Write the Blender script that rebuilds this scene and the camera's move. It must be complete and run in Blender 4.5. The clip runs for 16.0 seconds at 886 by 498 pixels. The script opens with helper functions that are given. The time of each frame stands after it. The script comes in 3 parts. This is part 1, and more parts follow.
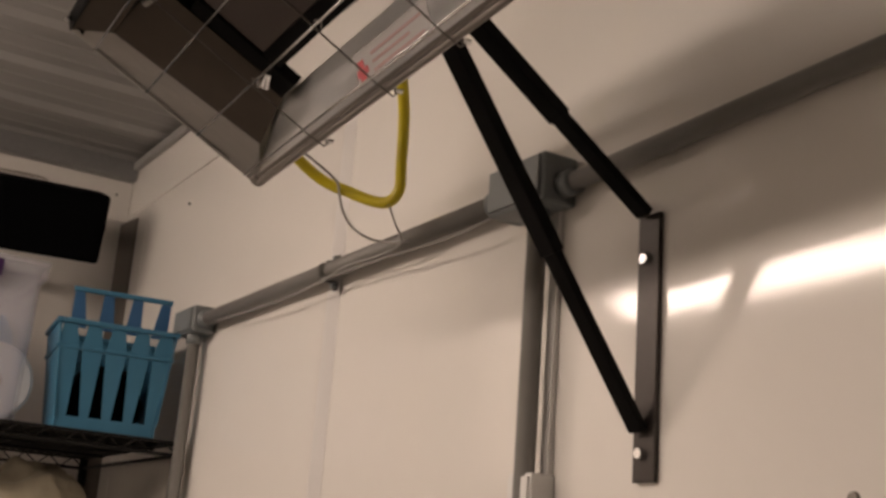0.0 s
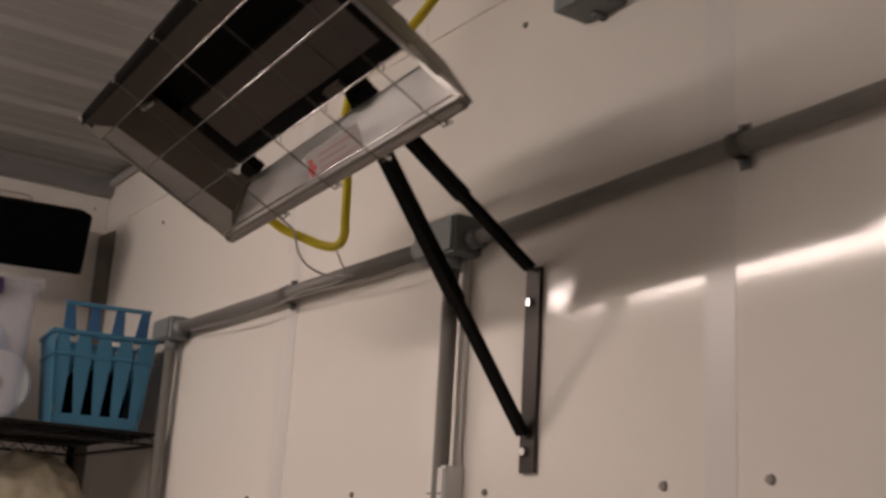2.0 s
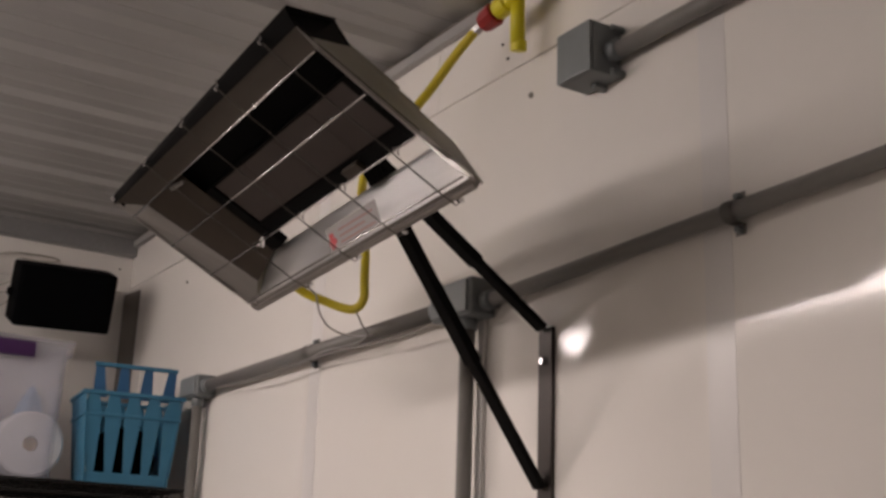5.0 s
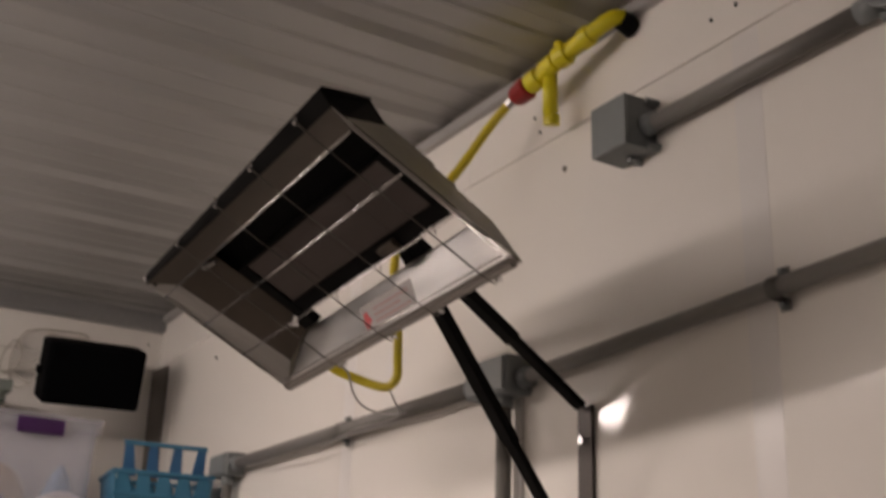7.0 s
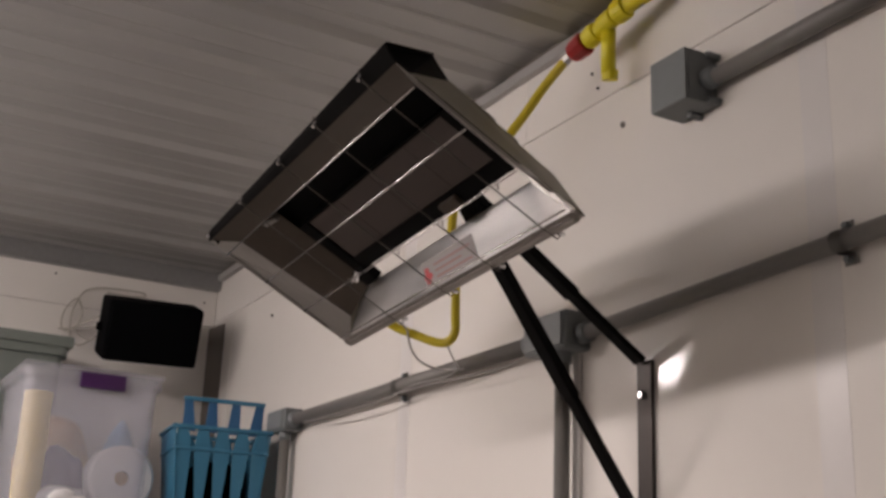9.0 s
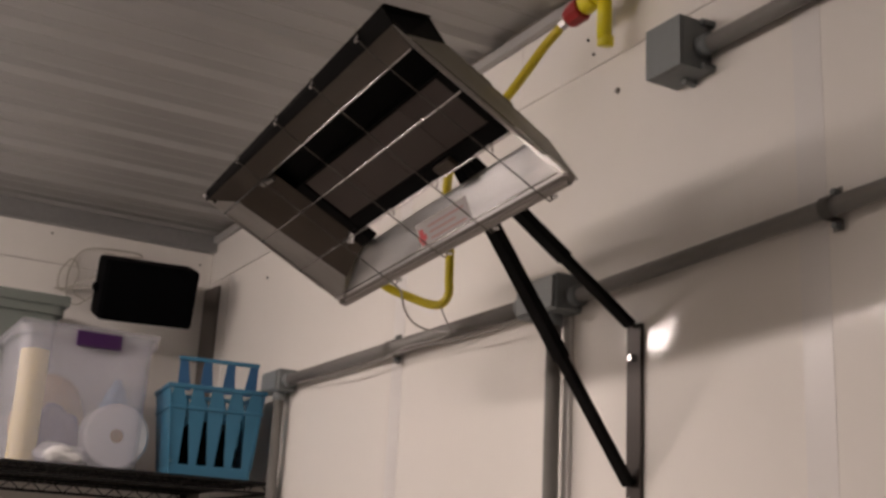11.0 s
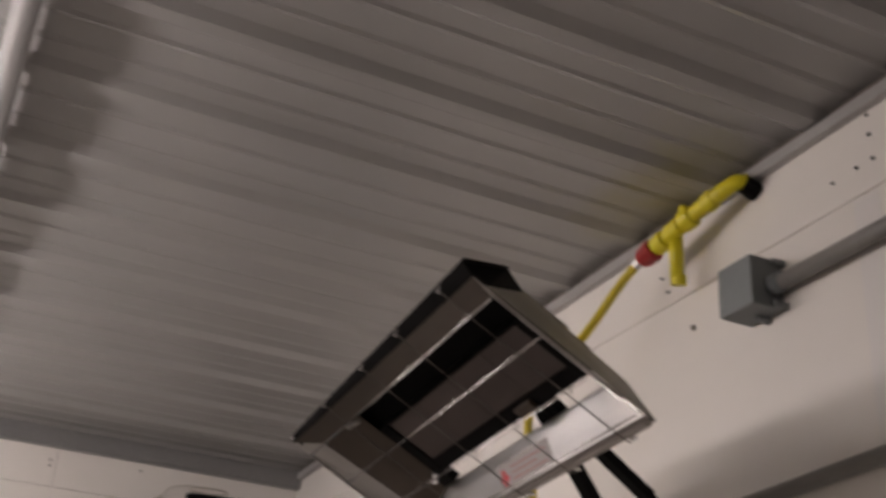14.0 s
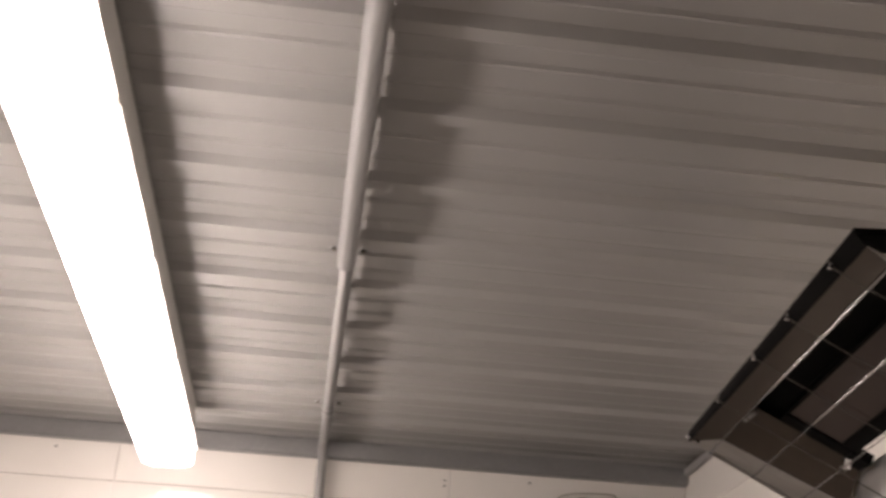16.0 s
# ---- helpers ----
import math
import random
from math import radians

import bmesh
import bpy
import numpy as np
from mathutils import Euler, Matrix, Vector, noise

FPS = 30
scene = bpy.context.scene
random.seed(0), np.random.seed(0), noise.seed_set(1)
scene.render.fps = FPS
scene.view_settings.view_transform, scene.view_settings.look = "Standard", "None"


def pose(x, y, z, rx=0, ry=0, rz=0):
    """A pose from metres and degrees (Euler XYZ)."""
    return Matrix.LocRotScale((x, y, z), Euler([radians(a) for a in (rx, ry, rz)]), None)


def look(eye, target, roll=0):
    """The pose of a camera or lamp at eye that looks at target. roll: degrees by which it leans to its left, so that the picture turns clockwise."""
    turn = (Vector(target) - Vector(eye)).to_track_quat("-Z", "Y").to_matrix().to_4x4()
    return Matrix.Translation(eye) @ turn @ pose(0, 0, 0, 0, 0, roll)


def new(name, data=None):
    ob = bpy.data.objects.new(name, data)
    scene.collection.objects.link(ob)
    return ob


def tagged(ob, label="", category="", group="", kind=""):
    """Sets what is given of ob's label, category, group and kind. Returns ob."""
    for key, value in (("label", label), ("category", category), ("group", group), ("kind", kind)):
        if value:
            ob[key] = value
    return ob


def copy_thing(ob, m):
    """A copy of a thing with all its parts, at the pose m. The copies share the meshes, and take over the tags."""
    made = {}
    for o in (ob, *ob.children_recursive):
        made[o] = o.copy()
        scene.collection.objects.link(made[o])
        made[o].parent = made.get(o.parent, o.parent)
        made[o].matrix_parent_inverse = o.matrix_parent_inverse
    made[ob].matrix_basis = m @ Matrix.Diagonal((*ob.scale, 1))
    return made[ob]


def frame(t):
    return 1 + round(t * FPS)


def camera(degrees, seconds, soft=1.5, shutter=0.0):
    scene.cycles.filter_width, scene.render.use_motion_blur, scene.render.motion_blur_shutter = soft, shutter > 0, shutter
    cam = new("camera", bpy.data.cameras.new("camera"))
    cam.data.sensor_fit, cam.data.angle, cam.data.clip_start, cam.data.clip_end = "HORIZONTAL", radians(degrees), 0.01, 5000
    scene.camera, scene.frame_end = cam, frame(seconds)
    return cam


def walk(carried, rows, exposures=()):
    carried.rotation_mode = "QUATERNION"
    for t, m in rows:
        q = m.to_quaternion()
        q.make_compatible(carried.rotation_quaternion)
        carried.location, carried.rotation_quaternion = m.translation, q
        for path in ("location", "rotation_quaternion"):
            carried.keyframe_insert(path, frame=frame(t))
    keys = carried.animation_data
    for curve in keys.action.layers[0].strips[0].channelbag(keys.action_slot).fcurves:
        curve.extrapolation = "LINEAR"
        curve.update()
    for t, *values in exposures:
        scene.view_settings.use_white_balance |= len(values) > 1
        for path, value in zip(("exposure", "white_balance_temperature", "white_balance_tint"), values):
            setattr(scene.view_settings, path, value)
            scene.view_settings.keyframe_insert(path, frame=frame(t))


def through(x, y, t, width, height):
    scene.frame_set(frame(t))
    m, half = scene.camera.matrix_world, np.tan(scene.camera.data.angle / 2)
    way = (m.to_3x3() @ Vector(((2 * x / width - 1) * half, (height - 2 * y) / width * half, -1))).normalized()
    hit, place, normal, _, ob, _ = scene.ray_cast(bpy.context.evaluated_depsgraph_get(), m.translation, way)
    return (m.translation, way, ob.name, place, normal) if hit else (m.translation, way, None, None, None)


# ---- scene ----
cam = camera(41.6, 16.0, 3.0, 0.7)
PATH = [
    (0, (-0.007, 0.008, 1.512), (0.987, 1.655, 2.057), 4.4),
    (0.5, (-0.091, -0.05, 1.496), (0.961, 1.563, 2.035), 4.0),
    (1, (-0.206, -0.114, 1.494), (0.92, 1.432, 2.08), 4.6),
    (1.5, (-0.233, -0.221, 1.498), (0.88, 1.334, 2.083), 5.1),
    (2, (-0.232, -0.431, 1.515), (0.833, 1.187, 2.015), 3.4),
    (2.5, (-0.242, -0.574, 1.525), (0.786, 1.066, 2.029), 2.6),
    (3, (-0.293, -0.591, 1.546), (0.715, 1.006, 2.202), 1.8),
    (3.5, (-0.298, -0.594, 1.56), (0.683, 0.984, 2.299), 2.0),
    (4, (-0.295, -0.566, 1.535), (0.717, 1.04, 2.164), 2.2),
    (6.5, (-0.301, -0.51, 1.545), (0.73, 1.117, 2.083), 1.8),
    (7, (-0.301, -0.497, 1.562), (0.673, 1.117, 2.229), 1.8),
    (7.5, (-0.313, -0.495, 1.558), (0.615, 1.133, 2.256), 2.1),
    (8, (-0.325, -0.493, 1.554), (0.589, 1.158, 2.218), 2.2),
    (8.5, (-0.327, -0.492, 1.551), (0.587, 1.171, 2.182), 2.2),
    (9, (-0.327, -0.492, 1.55), (0.593, 1.179, 2.15), 2.3),
    (11.5, (-0.338, -0.53, 1.529), (0.602, 1.15, 2.072), 3.1),
    (12, (-0.34, -0.549, 1.527), (0.601, 1.132, 2.066), 3.2),
    (12.5, (-0.34, -0.551, 1.525), (0.599, 1.127, 2.076), 3.2),
    (13, (-0.339, -0.551, 1.528), (0.578, 1.107, 2.169), 3.3),
    (13.5, (-0.346, -0.561, 1.532), (0.497, 1.07, 2.327), 3.7),
    (14, (-0.369, -0.571, 1.537), (0.366, 1.058, 2.436), 3.7),
    (14.5, (-0.411, -0.584, 1.533), (0.201, 1.094, 2.434), 3.4),
    (15, (-0.376, -0.508, 1.586), (0.076, 1.235, 2.455), 2.2),
    (15.3, (-0.386, -0.513, 1.578), (-0.022, 1.254, 2.442), 1.8),
    (15.6, (-0.407, -0.53, 1.563), (-0.125, 1.253, 2.424), 1.9),
    (16, (-0.418, -0.537, 1.55), (-0.226, 1.255, 2.417), 2.9),
]
EXPOSURES = [(0.0, -0.15, 7550, 11), (0.9, -0.30, 7400, 12), (1.6, -0.34, 7050, 12), (2.5, -0.30, 7050, 12), (3.4, -0.40, 6700, 10), (4.0, -0.12, 6380, 10), (6.5, -0.14, 6950, 11),
             (7.5, -0.05, 6650, 10), (9.0, 0.0, 6450, 10), (11.5, -0.06, 6800, 11), (12.5, -0.08, 6700, 11), (13.9, 0.06, 6450, 10), (14.5, 0.10, 6300, 10), (15.2, 0.18, 6250, 10), (16.0, 0.16, 6750, 10)]
walk(cam, [(t, look(eye, target, roll)) for t, eye, target, roll in PATH], EXPOSURES)

# ---- world and light level ----
TUBE_STRENGTH = 31.5
TUBE_COLOUR = (1.0, 0.875, 0.84, 1.0)
world = bpy.data.worlds.new("world")
world.use_nodes = True
world.node_tree.nodes["Background"].inputs["Color"].default_value = (0.02, 0.02, 0.02, 1)
world.node_tree.nodes["Background"].inputs["Strength"].default_value = 0.2
scene.world = world


# ---- materials ----
def material(name, colour, rough=0.5, metal=0.0, vary=0.12, fine=60.0, coarse=3.0, bump=0.05, rough_vary=0.1,
             stretch=(1, 1, 1), second=None, coat=0.0, spec=0.5):
    """Procedural surface: colour varied at two scales, with roughness variation and fine relief."""
    m = bpy.data.materials.new(name)
    m.use_nodes = True
    nodes, links = m.node_tree.nodes, m.node_tree.links
    b = nodes["Principled BSDF"]
    b.inputs["Metallic"].default_value = metal
    b.inputs["Specular IOR Level"].default_value = spec
    if coat:
        b.inputs["Coat Weight"].default_value = coat
        b.inputs["Coat Roughness"].default_value = 0.12
    tc, mp = nodes.new("ShaderNodeTexCoord"), nodes.new("ShaderNodeMapping")
    mp.inputs["Scale"].default_value = stretch
    links.new(tc.outputs["Object"], mp.inputs["Vector"])
    n1, n2 = nodes.new("ShaderNodeTexNoise"), nodes.new("ShaderNodeTexNoise")
    n1.inputs["Scale"].default_value, n1.inputs["Detail"].default_value = fine, 3.0
    n2.inputs["Scale"].default_value, n2.inputs["Detail"].default_value = coarse, 4.0
    for n in (n1, n2):
        links.new(mp.outputs["Vector"], n.inputs["Vector"])
    add = nodes.new("ShaderNodeMath")
    add.operation = "MULTIPLY_ADD"
    add.inputs[1].default_value = 0.35
    links.new(n1.outputs["Fac"], add.inputs[0])
    sc = nodes.new("ShaderNodeMath")
    sc.operation = "MULTIPLY"
    sc.inputs[1].default_value = 0.65
    links.new(n2.outputs["Fac"], sc.inputs[0])
    links.new(sc.outputs[0], add.inputs[2])
    ramp = nodes.new("ShaderNodeValToRGB")
    ramp.color_ramp.elements[0].position, ramp.color_ramp.elements[1].position = 0.2, 0.8
    low = second or tuple(c * (1 - vary) for c in colour)
    high = tuple(min(1.0, c * (1 + vary * 0.5)) for c in colour)
    ramp.color_ramp.elements[0].color, ramp.color_ramp.elements[1].color = (*low, 1), (*high, 1)
    links.new(add.outputs[0], ramp.inputs["Fac"])
    links.new(ramp.outputs["Color"], b.inputs["Base Color"])
    rr = nodes.new("ShaderNodeMapRange")
    rr.inputs["To Min"].default_value = max(0.02, rough - rough_vary)
    rr.inputs["To Max"].default_value = min(1.0, rough + rough_vary)
    links.new(n2.outputs["Fac"], rr.inputs["Value"])
    links.new(rr.outputs["Result"], b.inputs["Roughness"])
    if bump:
        bp = nodes.new("ShaderNodeBump")
        bp.inputs["Strength"].default_value, bp.inputs["Distance"].default_value = bump, 0.004
        links.new(add.outputs[0], bp.inputs["Height"])
        links.new(bp.outputs["Normal"], b.inputs["Normal"])
    return m


def clear_plastic(name, colour, rough, through):
    m = bpy.data.materials.new(name)
    m.use_nodes = True
    nodes, links = m.node_tree.nodes, m.node_tree.links
    b = nodes["Principled BSDF"]
    b.inputs["Base Color"].default_value = (*colour, 1)
    b.inputs["Roughness"].default_value = rough
    mix, tr = nodes.new("ShaderNodeMixShader"), nodes.new("ShaderNodeBsdfTransparent")
    tr.inputs["Color"].default_value = (0.93, 0.93, 0.95, 1)
    noise_node = nodes.new("ShaderNodeTexNoise")
    noise_node.inputs["Scale"].default_value = 2.0
    rng = nodes.new("ShaderNodeMapRange")
    rng.inputs["To Min"].default_value, rng.inputs["To Max"].default_value = through - 0.03, through + 0.03
    links.new(noise_node.outputs["Fac"], rng.inputs["Value"])
    links.new(rng.outputs["Result"], mix.inputs["Fac"])
    links.new(b.outputs["BSDF"], mix.inputs[1])
    links.new(tr.outputs["BSDF"], mix.inputs[2])
    links.new(mix.outputs["Shader"], nodes["Material Output"].inputs["Surface"])
    return m


def glowing(name, colour, strength):
    m = bpy.data.materials.new(name)
    m.use_nodes = True
    b = m.node_tree.nodes["Principled BSDF"]
    b.inputs["Base Color"].default_value = (0.85, 0.85, 0.85, 1)
    b.inputs["Emission Color"].default_value = colour
    b.inputs["Emission Strength"].default_value = strength
    return m


PANEL = material("glossy_white_panel", (0.80, 0.765, 0.72), 0.09, 0, 0.025, 25, 1.3, 0.008, 0.015)
BATTEN = material("white_vinyl_batten", (0.715, 0.69, 0.668), 0.3, 0, 0.025, 50, 2, 0.02, 0.03)
PLAIN = material("white_painted_wall", (0.78, 0.75, 0.71), 0.4, 0, 0.08, 40, 1.5, 0.05)
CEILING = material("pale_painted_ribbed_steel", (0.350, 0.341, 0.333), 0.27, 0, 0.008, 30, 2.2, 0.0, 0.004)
TRIM = material("grey_galvanised_trim", (0.34, 0.34, 0.34), 0.38, 0.6, 0.2, 60, 4, 0.05)
FLOOR = material("grey_sealed_concrete", (0.24, 0.23, 0.215), 0.5, 0, 0.2, 30, 1.5, 0.15)
CONDUIT = material("grey_pvc_conduit", (0.19, 0.180, 0.168), 0.42, 0, 0.15, 60, 5, 0.06)
BOXGREY = material("grey_pvc_box", (0.185, 0.20, 0.205), 0.45, 0, 0.12, 80, 6, 0.08)
PALETRIM = material("pale_grey_trim", (0.42, 0.41, 0.40), 0.4, 0.2, 0.1, 50, 4, 0.03)
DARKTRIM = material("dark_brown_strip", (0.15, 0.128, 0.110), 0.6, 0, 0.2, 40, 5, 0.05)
DARK = material("dark_hole", (0.02, 0.018, 0.016), 0.8, 0, 0.2, 80, 8, 0.0)
SCREWHEAD = material("dull_steel_screw", (0.22, 0.20, 0.18), 0.45, 0.7, 0.2, 90, 9, 0.05)
BRIGHT = material("bright_zinc_bolt", (0.75, 0.75, 0.76), 0.22, 1.0, 0.1, 90, 9, 0.04)
BLACKSTEEL = material("black_painted_steel", (0.0035, 0.003, 0.003), 0.5, 0, 0.3, 120, 12, 0.05, spec=0.1)
PLATESTEEL = material("brown_black_steel_bar", (0.055, 0.046, 0.042), 0.35, 0.5, 0.3, 120, 6, 0.05)
ALU = material("brushed_aluminium_reflector", (0.94, 0.925, 0.91), 0.35, 1.0, 0.08, 40, 5, 0.06, 0.10, (1, 10, 10))
ALUDULL = material("dull_aluminised_sheet", (0.50, 0.48, 0.46), 0.40, 0.85, 0.15, 50, 6, 0.1, 0.1)
LIPSHEET = material("dull_rolled_sheet", (0.30, 0.275, 0.255), 0.38, 0.8, 0.15, 50, 6, 0.08)
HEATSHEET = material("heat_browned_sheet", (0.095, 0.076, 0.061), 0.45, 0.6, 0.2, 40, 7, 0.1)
OUTERSHEET = material("khaki_grey_sheet", (0.33, 0.315, 0.26), 0.45, 0.3, 0.15, 60, 6, 0.06)
# near-black sheet; inside the heater this colour carries the cavity's shade
BLACKSHEET = material("near_black_sheet", (0.005, 0.0045, 0.0045), 0.6, 0.0, 0.4, 50, 8, 0.05, spec=0.07)
CERAMIC = material("brown_ceramic_tile", (0.085, 0.066, 0.060), 0.75, 0, 0.2, 260, 10, 0.3)
DARKWIRE = material("dull_guard_wire", (0.16, 0.145, 0.13), 0.4, 0.8, 0.15, 60, 6, 0.02)
ENDSHEET = material("pale_brushed_sheet", (0.44, 0.42, 0.40), 0.36, 0.8, 0.15, 40, 6, 0.08, 0.1, (10, 1, 10))
WIRE = material("chromed_wire", (0.70, 0.68, 0.66), 0.22, 1.0, 0.1, 60, 6, 0.02)
YELLOW = material("yellow_plastic_coating", (0.58, 0.46, 0.02), 0.35, 0, 0.15, 50, 8, 0.05)
YELLOWPAINT = material("yellow_painted_pipe", (0.72, 0.62, 0.015), 0.42, 0, 0.12, 50, 9, 0.12)
RED = material("red_plastic", (0.32, 0.018, 0.018), 0.4, 0, 0.2, 50, 8, 0.05)
BLACKPLASTIC = material("black_plastic", (0.0025, 0.0025, 0.003), 0.8, 0, 0.3, 140, 10, 0.08, spec=0.03)
PALECONDUIT = material("pale_grey_conduit", (0.26, 0.255, 0.25), 0.45, 0, 0.1, 60, 9, 0.02)
CABLE = material("grey_cable", (0.36, 0.345, 0.33), 0.5, 0, 0.1, 60, 9, 0.02)
WHITECABLE = material("cream_cable", (0.45, 0.42, 0.36), 0.5, 0, 0.1, 60, 9, 0.02)
BLUE = material("blue_basket_plastic", (0.045, 0.185, 0.30), 0.38, 0, 0.12, 40, 6, 0.04)
BLUEDARK = material("dark_blue_basket_plastic", (0.03, 0.12, 0.26), 0.4, 0, 0.12, 40, 6, 0.04)
TUB = clear_plastic("frosted_clear_plastic", (0.80, 0.80, 0.85), 0.3, 0.76)
PURPLE = material("purple_plastic", (0.042, 0.006, 0.072), 0.4, 0, 0.15, 50, 8, 0.03)
PAPER = material("white_paper", (0.78, 0.77, 0.76), 0.85, 0, 0.06, 90, 8, 0.1)
CREAM = material("cream_paper_roll", (0.80, 0.64, 0.26), 0.8, 0, 0.08, 90, 8, 0.1)
TAN = material("tan_cardboard", (0.48, 0.32, 0.17), 0.8, 0, 0.1, 60, 8, 0.08)
VIOLETCLOTH = material("grey_violet_cloth", (0.16, 0.145, 0.25), 0.9, 0, 0.2, 60, 8, 0.2)
BLUECLOTH = material("pale_blue_cloth", (0.20, 0.34, 0.52), 0.9, 0, 0.2, 60, 8, 0.2)
GREEN = material("grey_green_plastic", (0.155, 0.176, 0.158), 0.5, 0, 0.1, 50, 6, 0.04)
BAG = material("cream_plastic_bag", (0.50, 0.45, 0.34), 0.45, 0, 0.3, 20, 9, 0.5, 0.15, (1, 1, 1), (0.22, 0.19, 0.14))
SHELFWIRE = material("black_epoxy_wire", (0.008, 0.0075, 0.0075), 0.45, 0, 0.2, 60, 8, 0.03, spec=0.25)
LABEL = material("white_sticker", (0.33, 0.31, 0.305), 0.3, 0, 0.06, 90, 8, 0.0)
REDINK = material("red_ink", (0.48, 0.06, 0.07), 0.5, 0, 0.15, 60, 9, 0.0)
PINKINK = material("faded_red_ink", (0.34, 0.20, 0.19), 0.5, 0, 0.15, 60, 9, 0.0)
DIFFUSER = glowing("glowing_white_diffuser", TUBE_COLOUR, TUBE_STRENGTH)
WHITESTEEL = material("white_enamel_steel", (0.75, 0.74, 0.72), 0.35, 0, 0.06, 50, 5, 0.02)


# ---- mesh tools ----
def part(name, bm, mat, parent=None, label="", smooth=False):
    me = bpy.data.meshes.new(name)
    bmesh.ops.recalc_face_normals(bm, faces=bm.faces)
    for f in bm.faces:
        f.smooth = smooth
    bm.to_mesh(me)
    bm.free()
    me.materials.append(mat)
    ob = new(name, me)
    if parent:
        ob.parent = parent
    if label:
        ob["label"] = label
    return ob


def thing(name, label, category, group="", kind="", at=(0, 0, 0)):
    ob = new(name)
    ob.empty_display_size = 0.05
    ob.location = at
    return tagged(ob, label, category, group, kind)


def box(x0, x1, y0, y1, z0, z1, bevel=0.0, bm=None, seg=2):
    own = bmesh.new()
    bmesh.ops.create_cube(own, size=1.0)
    for v in own.verts:
        v.co = Vector((x0 + (v.co.x + 0.5) * (x1 - x0), y0 + (v.co.y + 0.5) * (y1 - y0), z0 + (v.co.z + 0.5) * (z1 - z0)))
    if bevel:
        bmesh.ops.bevel(own, geom=list(own.edges), offset=bevel, segments=seg, affect="EDGES", profile=0.7)
    return join(bm, own)


def join(bm, own):
    if bm is None:
        return own
    me = bpy.data.meshes.new("joined")
    own.to_mesh(me)
    own.free()
    bm.from_mesh(me)
    bpy.data.meshes.remove(me)
    return bm


def moved(bm, m):
    bmesh.ops.transform(bm, matrix=m, verts=bm.verts)
    return bm


def rod(a, b, r, r2=None, seg=20, bm=None, bevel=0.0):
    a, b = Vector(a), Vector(b)
    own = bmesh.new()
    bmesh.ops.create_cone(own, cap_ends=True, segments=seg, radius1=r, radius2=r if r2 is None else r2, depth=(b - a).length)
    if bevel:
        caps = [e for e in own.edges if len(e.link_faces) == 2 and any(len(f.verts) > 4 for f in e.link_faces)]
        bmesh.ops.bevel(own, geom=caps, offset=bevel, segments=2, affect="EDGES", profile=0.6)
    q = Vector((0, 0, 1)).rotation_difference((b - a).normalized()).to_matrix().to_4x4()
    moved(own, Matrix.Translation((a + b) / 2) @ q)
    return join(bm, own)


def glide(points, steps=8):
    """Smooth line through points (Catmull-Rom)."""
    p = [Vector(q) for q in points]
    p = [2 * p[0] - p[1], *p, 2 * p[-1] - p[-2]]
    out = []
    for i in range(1, len(p) - 2):
        for k in range(steps):
            t = k / steps
            out.append(0.5 * (2 * p[i] + (p[i + 1] - p[i - 1]) * t + (2 * p[i - 1] - 5 * p[i] + 4 * p[i + 1] - p[i + 2]) * t * t
                              + (3 * p[i] - p[i - 1] - 3 * p[i + 1] + p[i + 2]) * t ** 3))
    return [*out, p[-2]]


def sweep(line, r, seg=12, bm=None):
    """Round tube along a line of points."""
    own = bmesh.new()
    line = [Vector(q) for q in line]
    t0 = (line[1] - line[0]).normalized()
    side = t0.orthogonal().normalized()
    rings = []
    for i, q in enumerate(line):
        t = (line[min(i + 1, len(line) - 1)] - line[max(i - 1, 0)]).normalized()
        side = (side - t * side.dot(t)).normalized()
        up = t.cross(side)
        rings.append([own.verts.new(q + r * (math.cos(a) * side + math.sin(a) * up))
                      for a in (2 * math.pi * k / seg for k in range(seg))])
    for r0, r1 in zip(rings, rings[1:]):
        for k in range(seg):
            own.faces.new((r0[k], r0[(k + 1) % seg], r1[(k + 1) % seg], r1[k]))
    own.faces.new(rings[0][::-1])
    own.faces.new(rings[-1])
    return join(bm, own)


def sheet(corners, thick, bm=None):
    """Flat plate with four corners, thickened along its normal."""
    own = bmesh.new()
    c = [Vector(q) for q in corners]
    n = (c[1] - c[0]).cross(c[3] - c[0]).normalized() * thick
    lo, hi = [own.verts.new(q) for q in c], [own.verts.new(q + n) for q in c]
    own.faces.new(lo[::-1]), own.faces.new(hi)
    for i in range(4):
        j = (i + 1) % 4
        own.faces.new((lo[i], lo[j], hi[j], hi[i]))
    return join(bm, own)


def bar(a, b, width, thick, side, bm=None, bevel=0.002):
    """Flat bar from a to b; its width runs along side."""
    a, b, side = Vector(a), Vector(b), Vector(side).normalized()
    t = (b - a).normalized()
    side = (side - t * side.dot(t)).normalized()
    n = t.cross(side)
    own = box(-width / 2, width / 2, -thick / 2, thick / 2, 0, (b - a).length, bevel)
    m = Matrix((side, n, t)).transposed().to_4x4()
    moved(own, Matrix.Translation(a) @ m)
    return join(bm, own)


